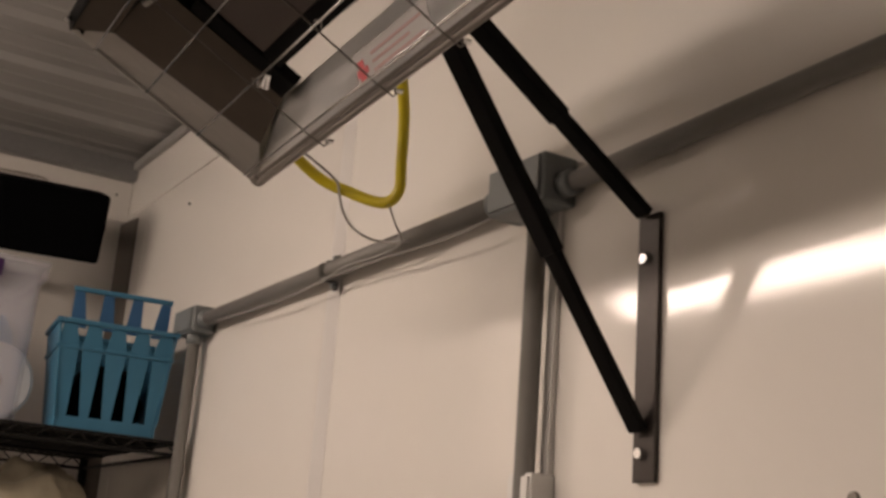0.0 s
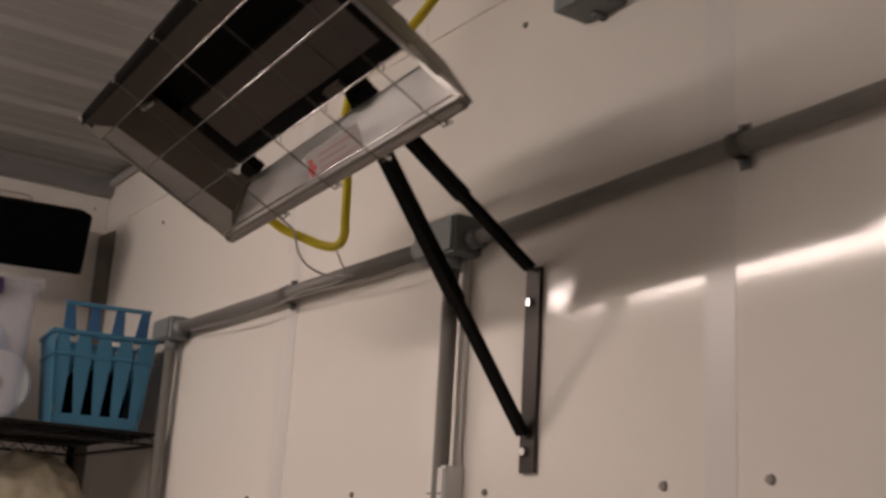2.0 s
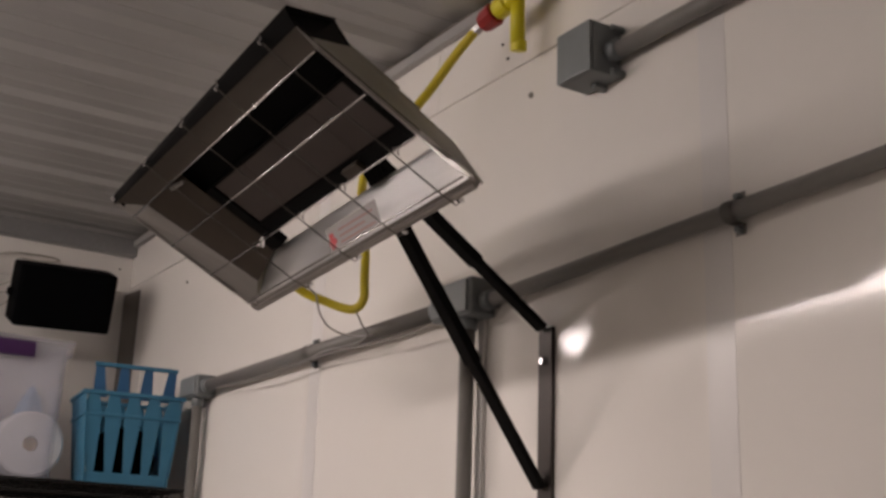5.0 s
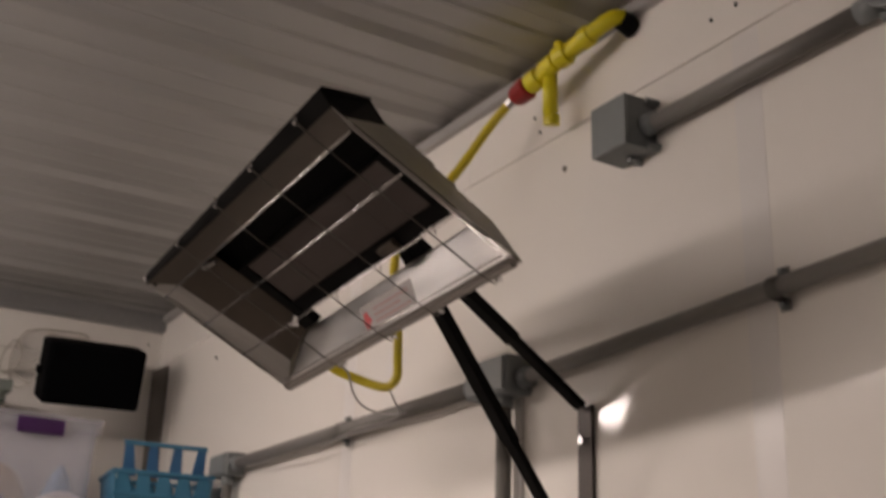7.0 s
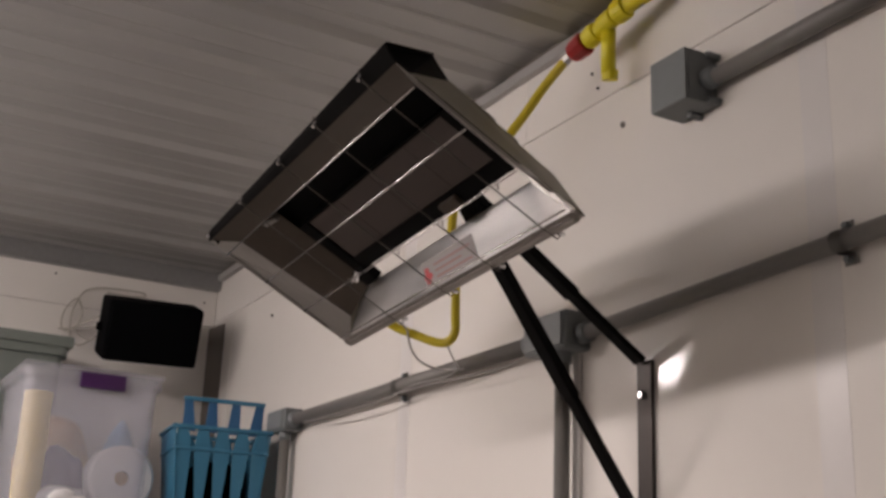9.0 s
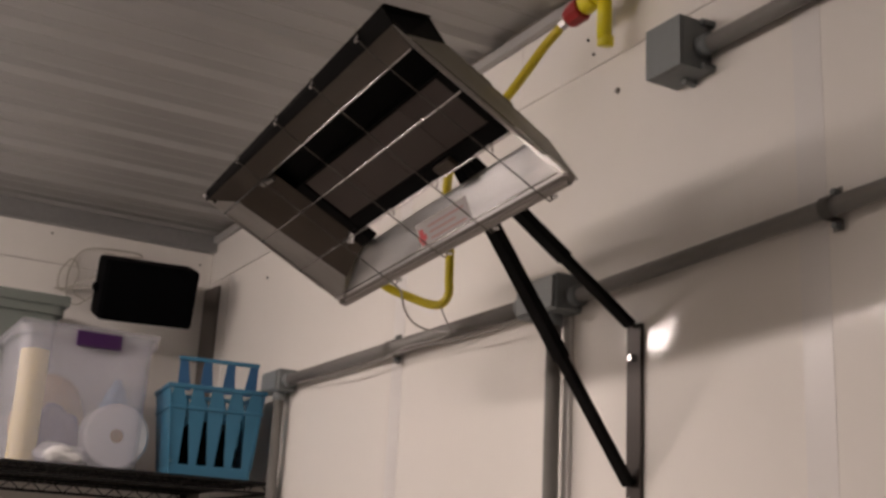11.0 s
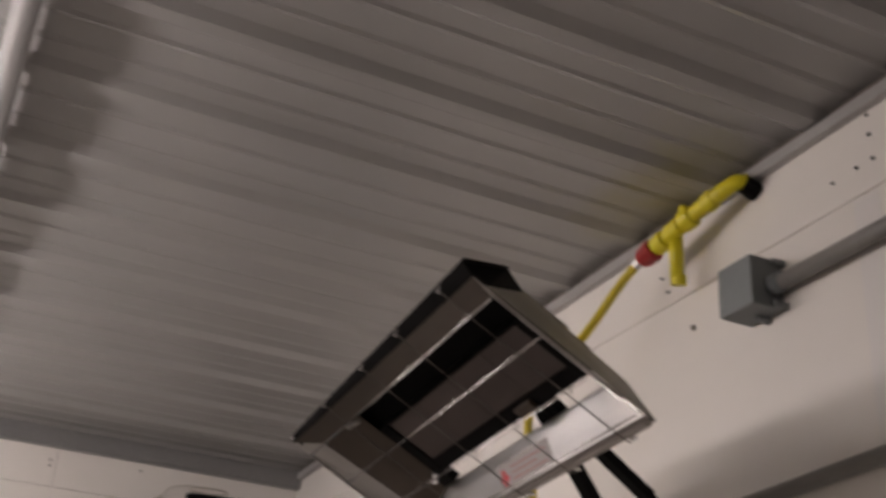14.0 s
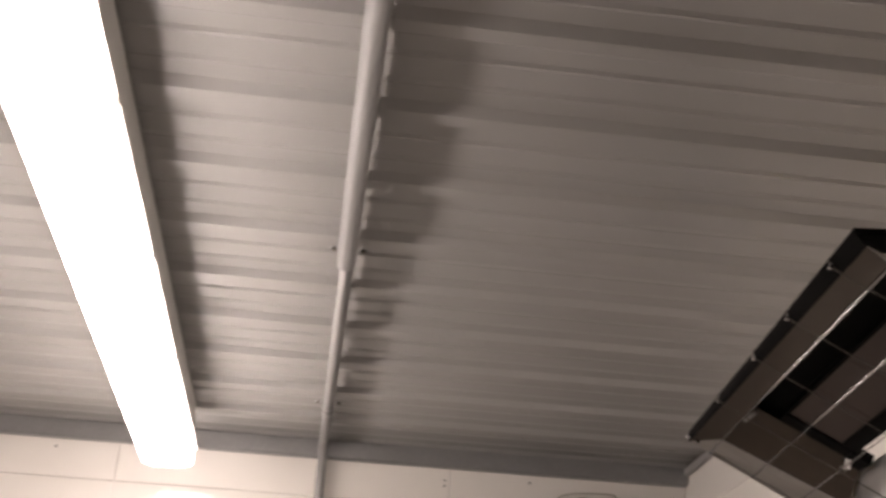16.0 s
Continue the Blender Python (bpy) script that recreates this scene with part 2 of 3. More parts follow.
# ---- structure ----
EAST, WEST, BACK, SOUTH, TOP = 1.0, -2.3, 3.68, -3.4, 2.745
SEAM = 2.568
floor = tagged(part("floor", box(WEST - 0.1, EAST + 0.1, SOUTH - 0.1, BACK + 0.1, -0.1, 0), FLOOR), "grey sealed concrete floor", "floor", kind="structure")
wall_east = tagged(part("wall_east", box(EAST + 0.004, EAST + 0.1, SOUTH, BACK + 0.1, 0, 2.9), PLAIN), "white wall clad in glossy plastic panels with battens", "wall", kind="structure")
wall_back = tagged(part("wall_back", box(WEST, EAST + 0.004, BACK + 0.004, BACK + 0.1, 0, 2.9), PLAIN), "white wall clad in glossy panels behind the shelf", "wall", kind="structure")
wall_west = tagged(part("wall_west", box(WEST - 0.1, WEST, SOUTH, BACK + 0.1, 0, 2.9), PLAIN), "plain white painted side wall", "wall", kind="structure")
wall_south = tagged(part("wall_south", box(WEST, EAST + 0.1, SOUTH - 0.1, SOUTH, 0, 2.9), PLAIN), "plain white painted end wall", "wall", kind="structure")

# lower and upper cladding panels between the battens, with the narrow horizontal seam
BATTENS = (-2.10, -0.70, 0.712, 2.09, 3.46)
edges_y = (SOUTH, *BATTENS, BACK)
for y0, y1 in zip(edges_y, edges_y[1:]):
    part("panel", box(EAST, EAST + 0.005, y0 + 0.002, y1 - 0.002, 0.0, SEAM - 0.002, 0.0008, seg=1), PANEL, wall_east)
for y0, y1 in ((SOUTH, -0.9), (-0.9, 1.55), (1.55, BACK)):
    part("panel", box(EAST - 0.001, EAST + 0.005, y0 + 0.001, y1 - 0.001, SEAM + 0.0025, 2.722, 0.0008, seg=1), PANEL, wall_east)
for y in BATTENS[:4]:
    part("batten", box(EAST - 0.0006, EAST + 0.004, y - 0.031, y + 0.028, 0.0, SEAM - 0.003), BATTEN, wall_east, "white vinyl joint strip")
for x0, x1 in ((WEST, -1.1), (-1.1, 0.1), (0.1, EAST)):
    part("panel", box(x0 + 0.002, x1 - 0.002, BACK - 0.001, BACK + 0.005, 0.0, SEAM - 0.0165, 0.0008, seg=1), PANEL, wall_back)
    part("panel", box(x0 + 0.002, x1 - 0.002, BACK - 0.007, BACK + 0.005, SEAM - 0.016, 2.722, 0.002, seg=1), PANEL, wall_back)

# screws and old holes in the cladding
for y, z, r in ((0.623, 1.630, 0.0085), (0.821, 1.624, 0.0085), (1.261, 1.618, 0.0072), (1.729, 1.616, 0.0068), (2.24, 1.61, 0.006),
                (2.53, 1.60, 0.006), (1.2, 2.49, 0.0072), (3.07, 2.478, 0.006), (0.684, 2.624, 0.0045), (0.686, 2.673, 0.0045),
                (0.686, 2.714, 0.004), (0.723, 2.624, 0.0045), (0.782, 2.622, 0.004), (1.28, 2.60, 0.004), (1.30, 2.64, 0.004)):
    b = rod((EAST - 0.004, y, z), (EAST + 0.002, y, z), r * 0.75, r, 14)
    part("screw", b, SCREWHEAD if r > 0.0065 else DARK, wall_east, smooth=False)
for x, z in ((0.082, 2.645), (0.082, 2.625), (-1.32, 2.66), (0.95, 2.64), (0.40, 2.66)):
    part("screw", rod((x, BACK - 0.010, z), (x, BACK - 0.005, z), 0.004, 0.005, 12), SCREWHEAD, wall_back)


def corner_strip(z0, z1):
    """Three-sided strip standing in the corner of the two walls, in place of its shade."""
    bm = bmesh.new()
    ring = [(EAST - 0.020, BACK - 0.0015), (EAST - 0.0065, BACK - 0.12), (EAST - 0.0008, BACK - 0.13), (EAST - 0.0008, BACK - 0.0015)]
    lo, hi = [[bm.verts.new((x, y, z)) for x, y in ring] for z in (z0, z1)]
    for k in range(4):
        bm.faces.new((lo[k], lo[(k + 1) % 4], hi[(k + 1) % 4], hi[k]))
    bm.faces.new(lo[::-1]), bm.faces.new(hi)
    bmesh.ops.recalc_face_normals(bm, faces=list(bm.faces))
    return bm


# dark colour stands in for the shaded corner below the seam
tagged(part("corner_shade", corner_strip(0.0, SEAM - 0.024), DARKTRIM), "dark brown strip standing in for shade in the wall corner", "trim", kind="structure")


def ribbed_ceiling():
    """Steel sheet with trapezoid ribs across the room and two low beads in each pan."""
    pitch, first = 0.2865, 1.092
    prof, y, k = [], 0.0, math.floor((SOUTH - first) / pitch)
    while first + k * pitch < BACK + pitch:
        c = first + k * pitch
        for dy, dz in ((-0.040, 0.021), (-0.018, 0.006), (0.018, 0.006), (0.040, 0.021), (0.088, 0.022), (0.098, 0.018), (0.110, 0.022),
                       (0.176, 0.022), (0.188, 0.018), (0.198, 0.022)):
            prof.append((c + dy, TOP + dz))
        k += 1
    bm = bmesh.new()
    xs = [WEST + (EAST - WEST) * i / 8 for i in range(9)]
    rows = [[bm.verts.new((x, min(max(y, SOUTH), BACK), z)) for y, z in prof] for x in xs]
    tops = [[bm.verts.new((x, min(max(y, SOUTH), BACK), TOP + 0.16)) for y, z in (prof[0], prof[-1])] for x in (WEST, EAST)]
    for r0, r1 in zip(rows, rows[1:]):
        for i in range(len(prof) - 1):
            bm.faces.new((r0[i], r0[i + 1], r1[i + 1], r1[i]))
    bm.faces.new((tops[0][0], tops[1][0], tops[1][1], tops[0][1]))
    return bm


def ceiling_material():
    """Painted steel, with yellow overspray where the gas pipe was sprayed in place."""
    m = CEILING
    nodes, links = m.node_tree.nodes, m.node_tree.links
    b = nodes["Principled BSDF"]
    old = b.inputs["Base Color"].links[0].from_socket
    tc, mp = nodes.new("ShaderNodeTexCoord"), nodes.new("ShaderNodeMapping")
    mp.vector_type = "TEXTURE"
    mp.inputs["Location"].default_value = (0.93, 1.20, TOP + 0.02)
    mp.inputs["Scale"].default_value = (0.17, 0.28, 0.2)
    grad, nz = nodes.new("ShaderNodeTexGradient"), nodes.new("ShaderNodeTexNoise")
    grad.gradient_type = "SPHERICAL"
    nz.inputs["Scale"].default_value = 6.0
    links.new(tc.outputs["Object"], mp.inputs["Vector"])
    links.new(mp.outputs["Vector"], grad.inputs["Vector"])
    links.new(tc.outputs["Object"], nz.inputs["Vector"])
    mul, mix = nodes.new("ShaderNodeMath"), nodes.new("ShaderNodeMix")
    mul.operation, mul.use_clamp = "MULTIPLY", True
    mix.data_type = "RGBA"
    links.new(grad.outputs["Fac"], mul.inputs[0])
    links.new(nz.outputs["Fac"], mul.inputs[1])
    links.new(mul.outputs[0], mix.inputs["Factor"])
    links.new(old, mix.inputs["A"])
    mix.inputs["B"].default_value = (0.30, 0.25, 0.01, 1)
    links.new(mix.outputs["Result"], b.inputs["Base Color"])


ceiling_material()
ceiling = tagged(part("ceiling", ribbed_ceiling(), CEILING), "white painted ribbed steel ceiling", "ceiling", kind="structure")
b = box(EAST - 0.020, EAST - 0.001, SOUTH, BACK - 0.03, 2.722, 2.746, 0.002)
tagged(part("trim", b, PALETRIM), "pale grey angle trim under the ceiling edge", "trim", kind="structure")
tagged(part("trim_closure", box(EAST - 0.004, EAST + 0.002, SOUTH, BACK - 0.03, 2.7465, 2.80), DARKTRIM), "dark foam closure in the rib ends", "trim", kind="structure")
b = box(WEST, EAST - 0.002, BACK - 0.05, BACK - 0.008, 2.686, 2.752, 0.012, seg=3)
tagged(part("trim_back", b, TRIM), "grey steel closure strip along the ceiling", "trim", kind="structure")


# ---- ceiling lights ----
def tube_light(y0, y1):
    lamp = thing("ceiling_light", "long glowing white fluorescent fixture under the ribbed ceiling", "ceiling light", at=(-0.888, y0, TOP))
    n = y1 - y0
    part("housing", box(-0.072, 0.072, 0.0, n, -0.135, 0.005, 0.004), WHITESTEEL, lamp)
    part("flange", box(-0.093, 0.093, 0.0, n, -0.143, -0.135, 0.002), WHITESTEEL, lamp)
    bm = bmesh.new()
    prof = [(-0.079, -0.1435), (-0.084, -0.182), (-0.078, -0.195), (-0.045, -0.205), (0.045, -0.205), (0.078, -0.195), (0.084, -0.182), (0.079, -0.1435)]
    a = [bm.verts.new((x, 0.004, z)) for x, z in prof]
    c = [bm.verts.new((x, n - 0.004, z)) for x, z in prof]
    for i in range(len(prof) - 1):
        bm.faces.new((a[i], a[i + 1], c[i + 1], c[i]))
    bm.faces.new(a), bm.faces.new(c[::-1])
    part("diffuser", bm, DIFFUSER, lamp, "glowing white diffuser")
    for y in (0.44, 1.06, 1.69):
        for sx in (-1, 1):
            part("latch", box(sx * 0.090 - 0.004, sx * 0.090 + 0.004, y - 0.012, y + 0.012, -0.157, -0.1335, 0.002), WHITESTEEL, lamp)
    return lamp


tube_light(0.74, 3.37)


# ---- conduit runs ----
def strap(at, r, along="y", out=(-1, 0, 0)):
    """Two-hole conduit strap with its bolts; modelled for a pipe along y on a wall whose free side is -x."""
    s_ = thing("conduit_strap", "grey two-hole plastic strap holding the conduit", "strap", "conduit straps", at=at)
    bm = bmesh.new()
    line = []
    for i in range(13):
        a = math.radians(-90 - 180 * i / 12)
        line.append((math.cos(a) * (r + 0.003), math.sin(a) * (r + 0.003)))
    pts = [(r + 0.002, -r - 0.020), (r + 0.002, -r - 0.003), *line, (r + 0.002, r + 0.003), (r + 0.002, r + 0.020)]
    lo = [[bm.verts.new((x, y, z)) for x, z in pts] for y in (-0.011, 0.011)]
    for i in range(len(pts) - 1):
        bm.faces.new((lo[0][i], lo[0][i + 1], lo[1][i + 1], lo[1][i]))
    bmesh.ops.solidify(bm, geom=list(bm.faces), thickness=0.004)
    part("band", bm, CONDUIT, s_)
    for z in (-r - 0.0115, r + 0.0115):
        part("bolt", rod((r + 0.004, 0, z), (r - 0.009, 0, z), 0.0065, 0.0055, 6), BOXGREY, s_)
    return s_


CX, CZ, CR = 0.968, 2.088, 0.0172
SX, SZ, SR = 0.976, 2.101, 0.0147


def sloped(y):
    return SZ + (0.655 - y) * 0.030


run = thing("conduit_lower", "grey plastic electrical conduit run along the panelled wall", "conduit")
part("pipe", rod((CX, 2.735, CZ), (CX, 1.44, CZ), CR), CONDUIT, run, smooth=True)
part("pipe", rod((SX, 1.31, sloped(1.31)), (SX, SOUTH + 0.01, sloped(SOUTH + 0.01)), SR), CONDUIT, run, smooth=True)
part("coupling", rod((SX, -0.20, sloped(-0.20)), (SX, -0.28, sloped(-0.28)), SR + 0.003), CONDUIT, run, smooth=True)
first_strap = strap((CX, 2.058, CZ), CR)
small_strap = strap((SX, 0.655, SZ), SR)
for y in (-0.75, -2.1):
    copy_thing(small_strap, pose(SX, y, sloped(y)))

drop = thing("conduit_drop", "grey vertical conduit dropping from a tee box", "conduit", "conduit drops", at=(CX - 0.002, 1.354, 2.06))
part("pipe", rod((0, 0, 0.0), (0, 0, -2.05), 0.0150), CONDUIT, drop, smooth=True)
part("collar", rod((0, 0, 0.0), (0, 0, -0.03), 0.0185), BOXGREY, drop, smooth=True)
copy_thing(drop, pose(CX - 0.002, 2.788, 2.062))

tee = thing("tee_box", "grey plastic conduit tee body on the wall", "conduit box")
part("body", box(0.936, 0.999, 1.305, 1.445, 2.052, 2.128, 0.008, seg=3), BOXGREY, tee)
part("cover", box(0.930, 0.937, 1.312, 1.438, 2.058, 2.122, 0.002), BOXGREY, tee)
part("hub", rod((CX, 1.445, CZ), (CX, 1.475, CZ), CR + 0.005), BOXGREY, tee, smooth=True)
part("hub", rod((SX, 1.280, sloped(1.29)), (SX, 1.306, sloped(1.29)), SR + 0.005), BOXGREY, tee, smooth=True)

elbow = thing("elbow_box", "grey plastic conduit elbow body in the corner", "conduit box")
part("body", box(0.938, 0.999, 2.735, 2.865, 2.056, 2.122, 0.008, seg=3), BOXGREY, elbow)
part("cover", box(0.932, 0.939, 2.742, 2.858, 2.062, 2.116, 0.002), BOXGREY, elbow)
part("hub", rod((CX, 2.708, CZ), (CX, 2.738, CZ), CR + 0.005), BOXGREY, elbow, smooth=True)

UZ, UX0, UR = 2.4755, 0.976, 0.0158
upper = thing("conduit_upper", "grey plastic conduit between two junction boxes", "conduit")
part("pipe", rod((UX0, 0.91, UZ - 0.005), (UX0, 0.44, UZ - 0.005), UR), CONDUIT, upper, smooth=True)
part("pipe", rod((UX0, 0.34, UZ - 0.005), (UX0, SOUTH + 0.01, UZ - 0.005), UR), CONDUIT, upper, smooth=True)

junction = thing("junction_box", "square grey plastic junction box with lugs", "junction box")
part("body", box(0.932, 0.999, 0.930, 1.024, 2.427, 2.525, 0.003), BOXGREY, junction)
part("cover", box(0.925, 0.9315, 0.930, 1.024, 2.427, 2.525, 0.003), BOXGREY, junction, "pale grey flat cover")
part("hub", rod((UX0, 0.932, UZ - 0.003), (UX0, 0.905, UZ - 0.003), UR + 0.004), BOXGREY, junction, smooth=True)
for y, z in ((0.975, 2.423), (0.926, 2.434), (0.926, 2.520), (0.975, 2.529)):
    part("lug", rod((0.972, y, z), (0.999, y, z), 0.0065, 0.0075, 12), BOXGREY, junction)

roundbox = thing("round_box", "round grey conduit box with disc cover and lugs", "junction box")
part("body", rod((0.945, 0.374, UZ + 0.012), (0.999, 0.374, UZ + 0.012), 0.048, 0.050, 32, bevel=0.004), BOXGREY, roundbox, smooth=False)
part("cover", rod((0.936, 0.378, UZ + 0.014), (0.945, 0.378, UZ + 0.014), 0.056, 0.057, 40, bevel=0.002), BOXGREY, roundbox, "pale grey disc cover")
part("screw", rod((0.933, 0.385, UZ + 0.014), (0.937, 0.385, UZ + 0.014), 0.004, 0.005, 10), SCREWHEAD, roundbox)
for dy, dz in ((0.06, 0.0), (-0.078, 0.0)):
    part("hub", rod((UX0, 0.382 + dy - 0.022, UZ - 0.005), (UX0, 0.382 + dy + 0.022, UZ - 0.005), UR + 0.003), BOXGREY, roundbox, smooth=True)
for sz in (1, -1):
    part("hub", rod((UX0, 0.360, UZ + 0.012 + sz * 0.050), (UX0, 0.360, UZ + 0.012 + sz * 0.074), SR + 0.006), BOXGREY, roundbox, smooth=True)
part("opening", rod((UX0, 0.360, UZ - 0.0632), (UX0, 0.360, UZ - 0.0625), SR, SR, 20), DARK, roundbox, "dark open hub mouth")
for a in (40, 140, 220, 320):
    y, z = 0.374 + 0.060 * math.cos(math.radians(a)), UZ + 0.012 + 0.060 * math.sin(math.radians(a))
    part("lug", rod((0.972, y, z), (0.999, y, z), 0.010, 0.011, 14), BOXGREY, roundbox)

# ceiling conduit, bending down the back wall
RX, RZ, RR = -0.373, TOP - 0.012, 0.0165
line = [(RX, SOUTH + 0.01, RZ), (RX, 1.0, RZ), (RX, 3.55, RZ)] + [(RX, 3.55 + 0.085 * math.sin(a), RZ - 0.085 * (1 - math.cos(a)))
        for a in (math.radians(15 * k) for k in range(1, 7))] + [(RX, 3.635, 1.2)]
over = thing("conduit_ceiling", "pale grey conduit under the ribs, bent down the wall", "conduit")
part("pipe", sweep(line, RR, 18), PALECONDUIT, over, smooth=True)
part("sleeve", rod((RX - 0.004, SOUTH + 0.012, RZ - 0.005), (RX - 0.004, 2.03, RZ - 0.005), RR + 0.006, seg=18), PALECONDUIT, over, "wider pale grey conduit sleeve", smooth=True)
part("coupling", rod((RX, 3.185, RZ), (RX, 3.245, RZ), RR + 0.003), PALECONDUIT, over, smooth=True)
clip = thing("pipe_clip", "steel clip holding the ceiling conduit", "strap", "ceiling conduit clips", at=(RX, 1.985, RZ))
bm = bmesh.new()
ring = [(math.cos(a) * (RR + 0.004), math.sin(a) * (RR + 0.004)) for a in (math.radians(180 + 180 * i / 12) for i in range(13))]
ring = [(-RR - 0.03, 0.012), (-RR - 0.004, 0.012), *ring, (RR + 0.004, 0.012), (RR + 0.03, 0.012)]
lo = [[bm.verts.new((x, y, z)) for x, z in ring] for y in (-0.009, 0.009)]
for i in range(len(ring) - 1):
    bm.faces.new((lo[0][i], lo[0][i + 1], lo[1][i + 1], lo[1][i]))
bmesh.ops.solidify(bm, geom=list(bm.faces), thickness=0.003)
part("band", bm, TRIM, clip)
for x in (-RR - 0.018, RR + 0.018):
    part("bolt", rod((x, 0, 0.006), (x, 0, 0.014), 0.006, 0.006, 6), SCREWHEAD, clip)
for y in (3.17, 0.8, -0.6):
    copy_thing(clip, pose(RX, y, RZ))

switch = thing("switch_box", "narrow white plastic switch box beside the conduit", "switch box")
part("body", box(0.958, 0.999, 1.326, 1.380, 1.45, 1.664, 0.004), WHITESTEEL, switch)
part("cover", box(0.954, 0.959, 1.330, 1.376, 1.455, 1.659, 0.0015), WHITESTEEL, switch)
part("seam", box(0.9525, 0.955, 1.331, 1.375, 1.612, 1.615), SCREWHEAD, switch)
race = thing("raceway", "slim pale plastic wire raceway above the switch box", "raceway")
part("channel", box(0.990, 0.999, 1.332, 1.352, 1.665, 2.053, 0.003), BATTEN, race)


# ---- infrared heater ----
UX, VX = Vector((-0.0178, -0.9985, 0.0511)).normalized(), Vector((-0.8785, 0.0400, 0.4761))
VX = (VX - UX * VX.dot(UX)).normalized()
NX = UX.cross(VX)
HM = Matrix((UX, VX, NX)).transposed().to_4x4()
HM.translation = Vector((0.599, 1.548, 2.047))
LEN, WID = 0.790, 0.340

heater = thing("gas_heater", "overhead infrared gas heater, silver reflector, unlit brown ceramic burner", "heater")
heater.matrix_basis = HM


def plate(name, corners, mat, label="", thick=0.0012):
    """Sheet metal between corners given as along, across, depth behind the front."""
    return part(name, sheet([(u, v, -d) for u, v, d in corners], thick), mat, heater, label)


# wall-side reflector, with its turned lip
def dish(t, lift=0.0):
    """Across and depth on the curved reflector, t from the lip to the slot."""
    v, d = 0.012 + 0.056 * t, 0.003 + 0.049 * (t + 0.10 * t * (1 - t))
    nv, nd = 0.049 * (1.10 - 0.20 * t), -0.056
    k = math.hypot(nv, nd)
    return v + lift * nv / k, d + lift * nd / k


def dish_patch(u0, u1, w0, w1, t0, t1, lift, thick, steps=10):
    """Thin curved patch on the reflector; w0 and w1 draw in its ends towards the slot."""
    bm = bmesh.new()
    rows = []
    for i in range(steps + 1):
        t = t0 + (t1 - t0) * i / steps
        k = i / steps
        rows.append([[bm.verts.new((u, v, -d)) for u in (u0 + w0 * k, u1 - w1 * k)] for v, d in (dish(t, lift), dish(t, lift - thick))])
    for a, c in zip(rows, rows[1:]):
        bm.faces.new((a[0][0], a[0][1], c[0][1], c[0][0]))
        bm.faces.new((a[1][1], a[1][0], c[1][0], c[1][1]))
        for e in (0, 1):
            bm.faces.new((a[0][e], c[0][e], c[1][e], a[1][e]))
    for r_ in (rows[0], rows[-1]):
        bm.faces.new((r_[0][0], r_[1][0], r_[1][1], r_[0][1]))
    return bm


part("reflector", dish_patch(0.016, LEN - 0.016, 0.110, 0.045, 0.0, 1.0, 0.0, 0.0012, 14), ALU, heater, "bright curved aluminium reflector sheet", smooth=True)
lip = sweep([(0.012, 0.005, 0), (LEN - 0.012, 0.005, 0)], 0.006, 10)
box(0.002, LEN - 0.002, 0.004, 0.016, -0.006, -0.002, 0, lip)
part("lip", lip, LIPSHEET, heater, "dull rolled lip")
for u in (0.010, LEN - 0.010):
    part("lip_corner", rod((u, 0.010, -0.003), (u, 0.010, 0.003), 0.009, 0.009, 18), LIPSHEET, heater)
# end skirts: flared pale sheet, then a browned inner sheet
for e in (0, 1):
    f = (lambda u: u) if e == 0 else (lambda u: LEN - u)
    low, deep = (0.062, 0.160) if e == 0 else (0.040, 0.078)
    plate("end_skirt", [(f(0.0), 0.0, 0.0), (f(0.0), WID, 0.0), (f(0.036), 0.294, 0.020), (f(low), 0.046 if e == 0 else 0.026, 0.021)], ENDSHEET, "pale brushed end sheet")
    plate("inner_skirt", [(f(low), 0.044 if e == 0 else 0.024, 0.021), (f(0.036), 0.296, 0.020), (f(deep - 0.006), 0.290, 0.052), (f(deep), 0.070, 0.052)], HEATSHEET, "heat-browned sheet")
    plate("outer_skirt", [(f(-0.001), 0.0, 0.002), (f(-0.001), 0.315, 0.002), (f(0.060), 0.255, 0.080), (f(0.066), 0.045, 0.075)], OUTERSHEET)
    plate("upper_corner", [(f(-0.001), 0.314, 0.002), (f(-0.001 if e else 0.024), 0.366 if e else 0.352, 0.002), (f(0.045), 0.296, 0.085), (f(0.060), 0.254, 0.080)], BLACKSHEET)
    part("skirt_seam", sweep([(f(0.004), 0.06, 0.001), (f(0.004), 0.30, 0.001)], 0.0022, 8), ENDSHEET, heater)
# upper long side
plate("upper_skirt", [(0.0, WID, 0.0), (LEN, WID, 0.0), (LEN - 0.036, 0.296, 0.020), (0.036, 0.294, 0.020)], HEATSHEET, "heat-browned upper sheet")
plate("upper_inner", [(0.036, 0.295, 0.020), (LEN - 0.036, 0.297, 0.020), (0.735, 0.292, 0.070), (0.12, 0.290, 0.070)], BLACKSHEET)
plate("upper_outer", [(0.0, WID - 0.001, 0.0), (LEN + 0.002, WID - 0.001, 0.0), (0.802, 0.367, 0.004), (0.024, 0.352, 0.004)], BLACKSHEET, "near-black upper edge", 0.003)
plate("upper_back", [(0.024, 0.351, 0.006), (0.802, 0.366, 0.006), (0.750, 0.296, 0.085), (0.060, 0.296, 0.085)], BLACKSHEET)
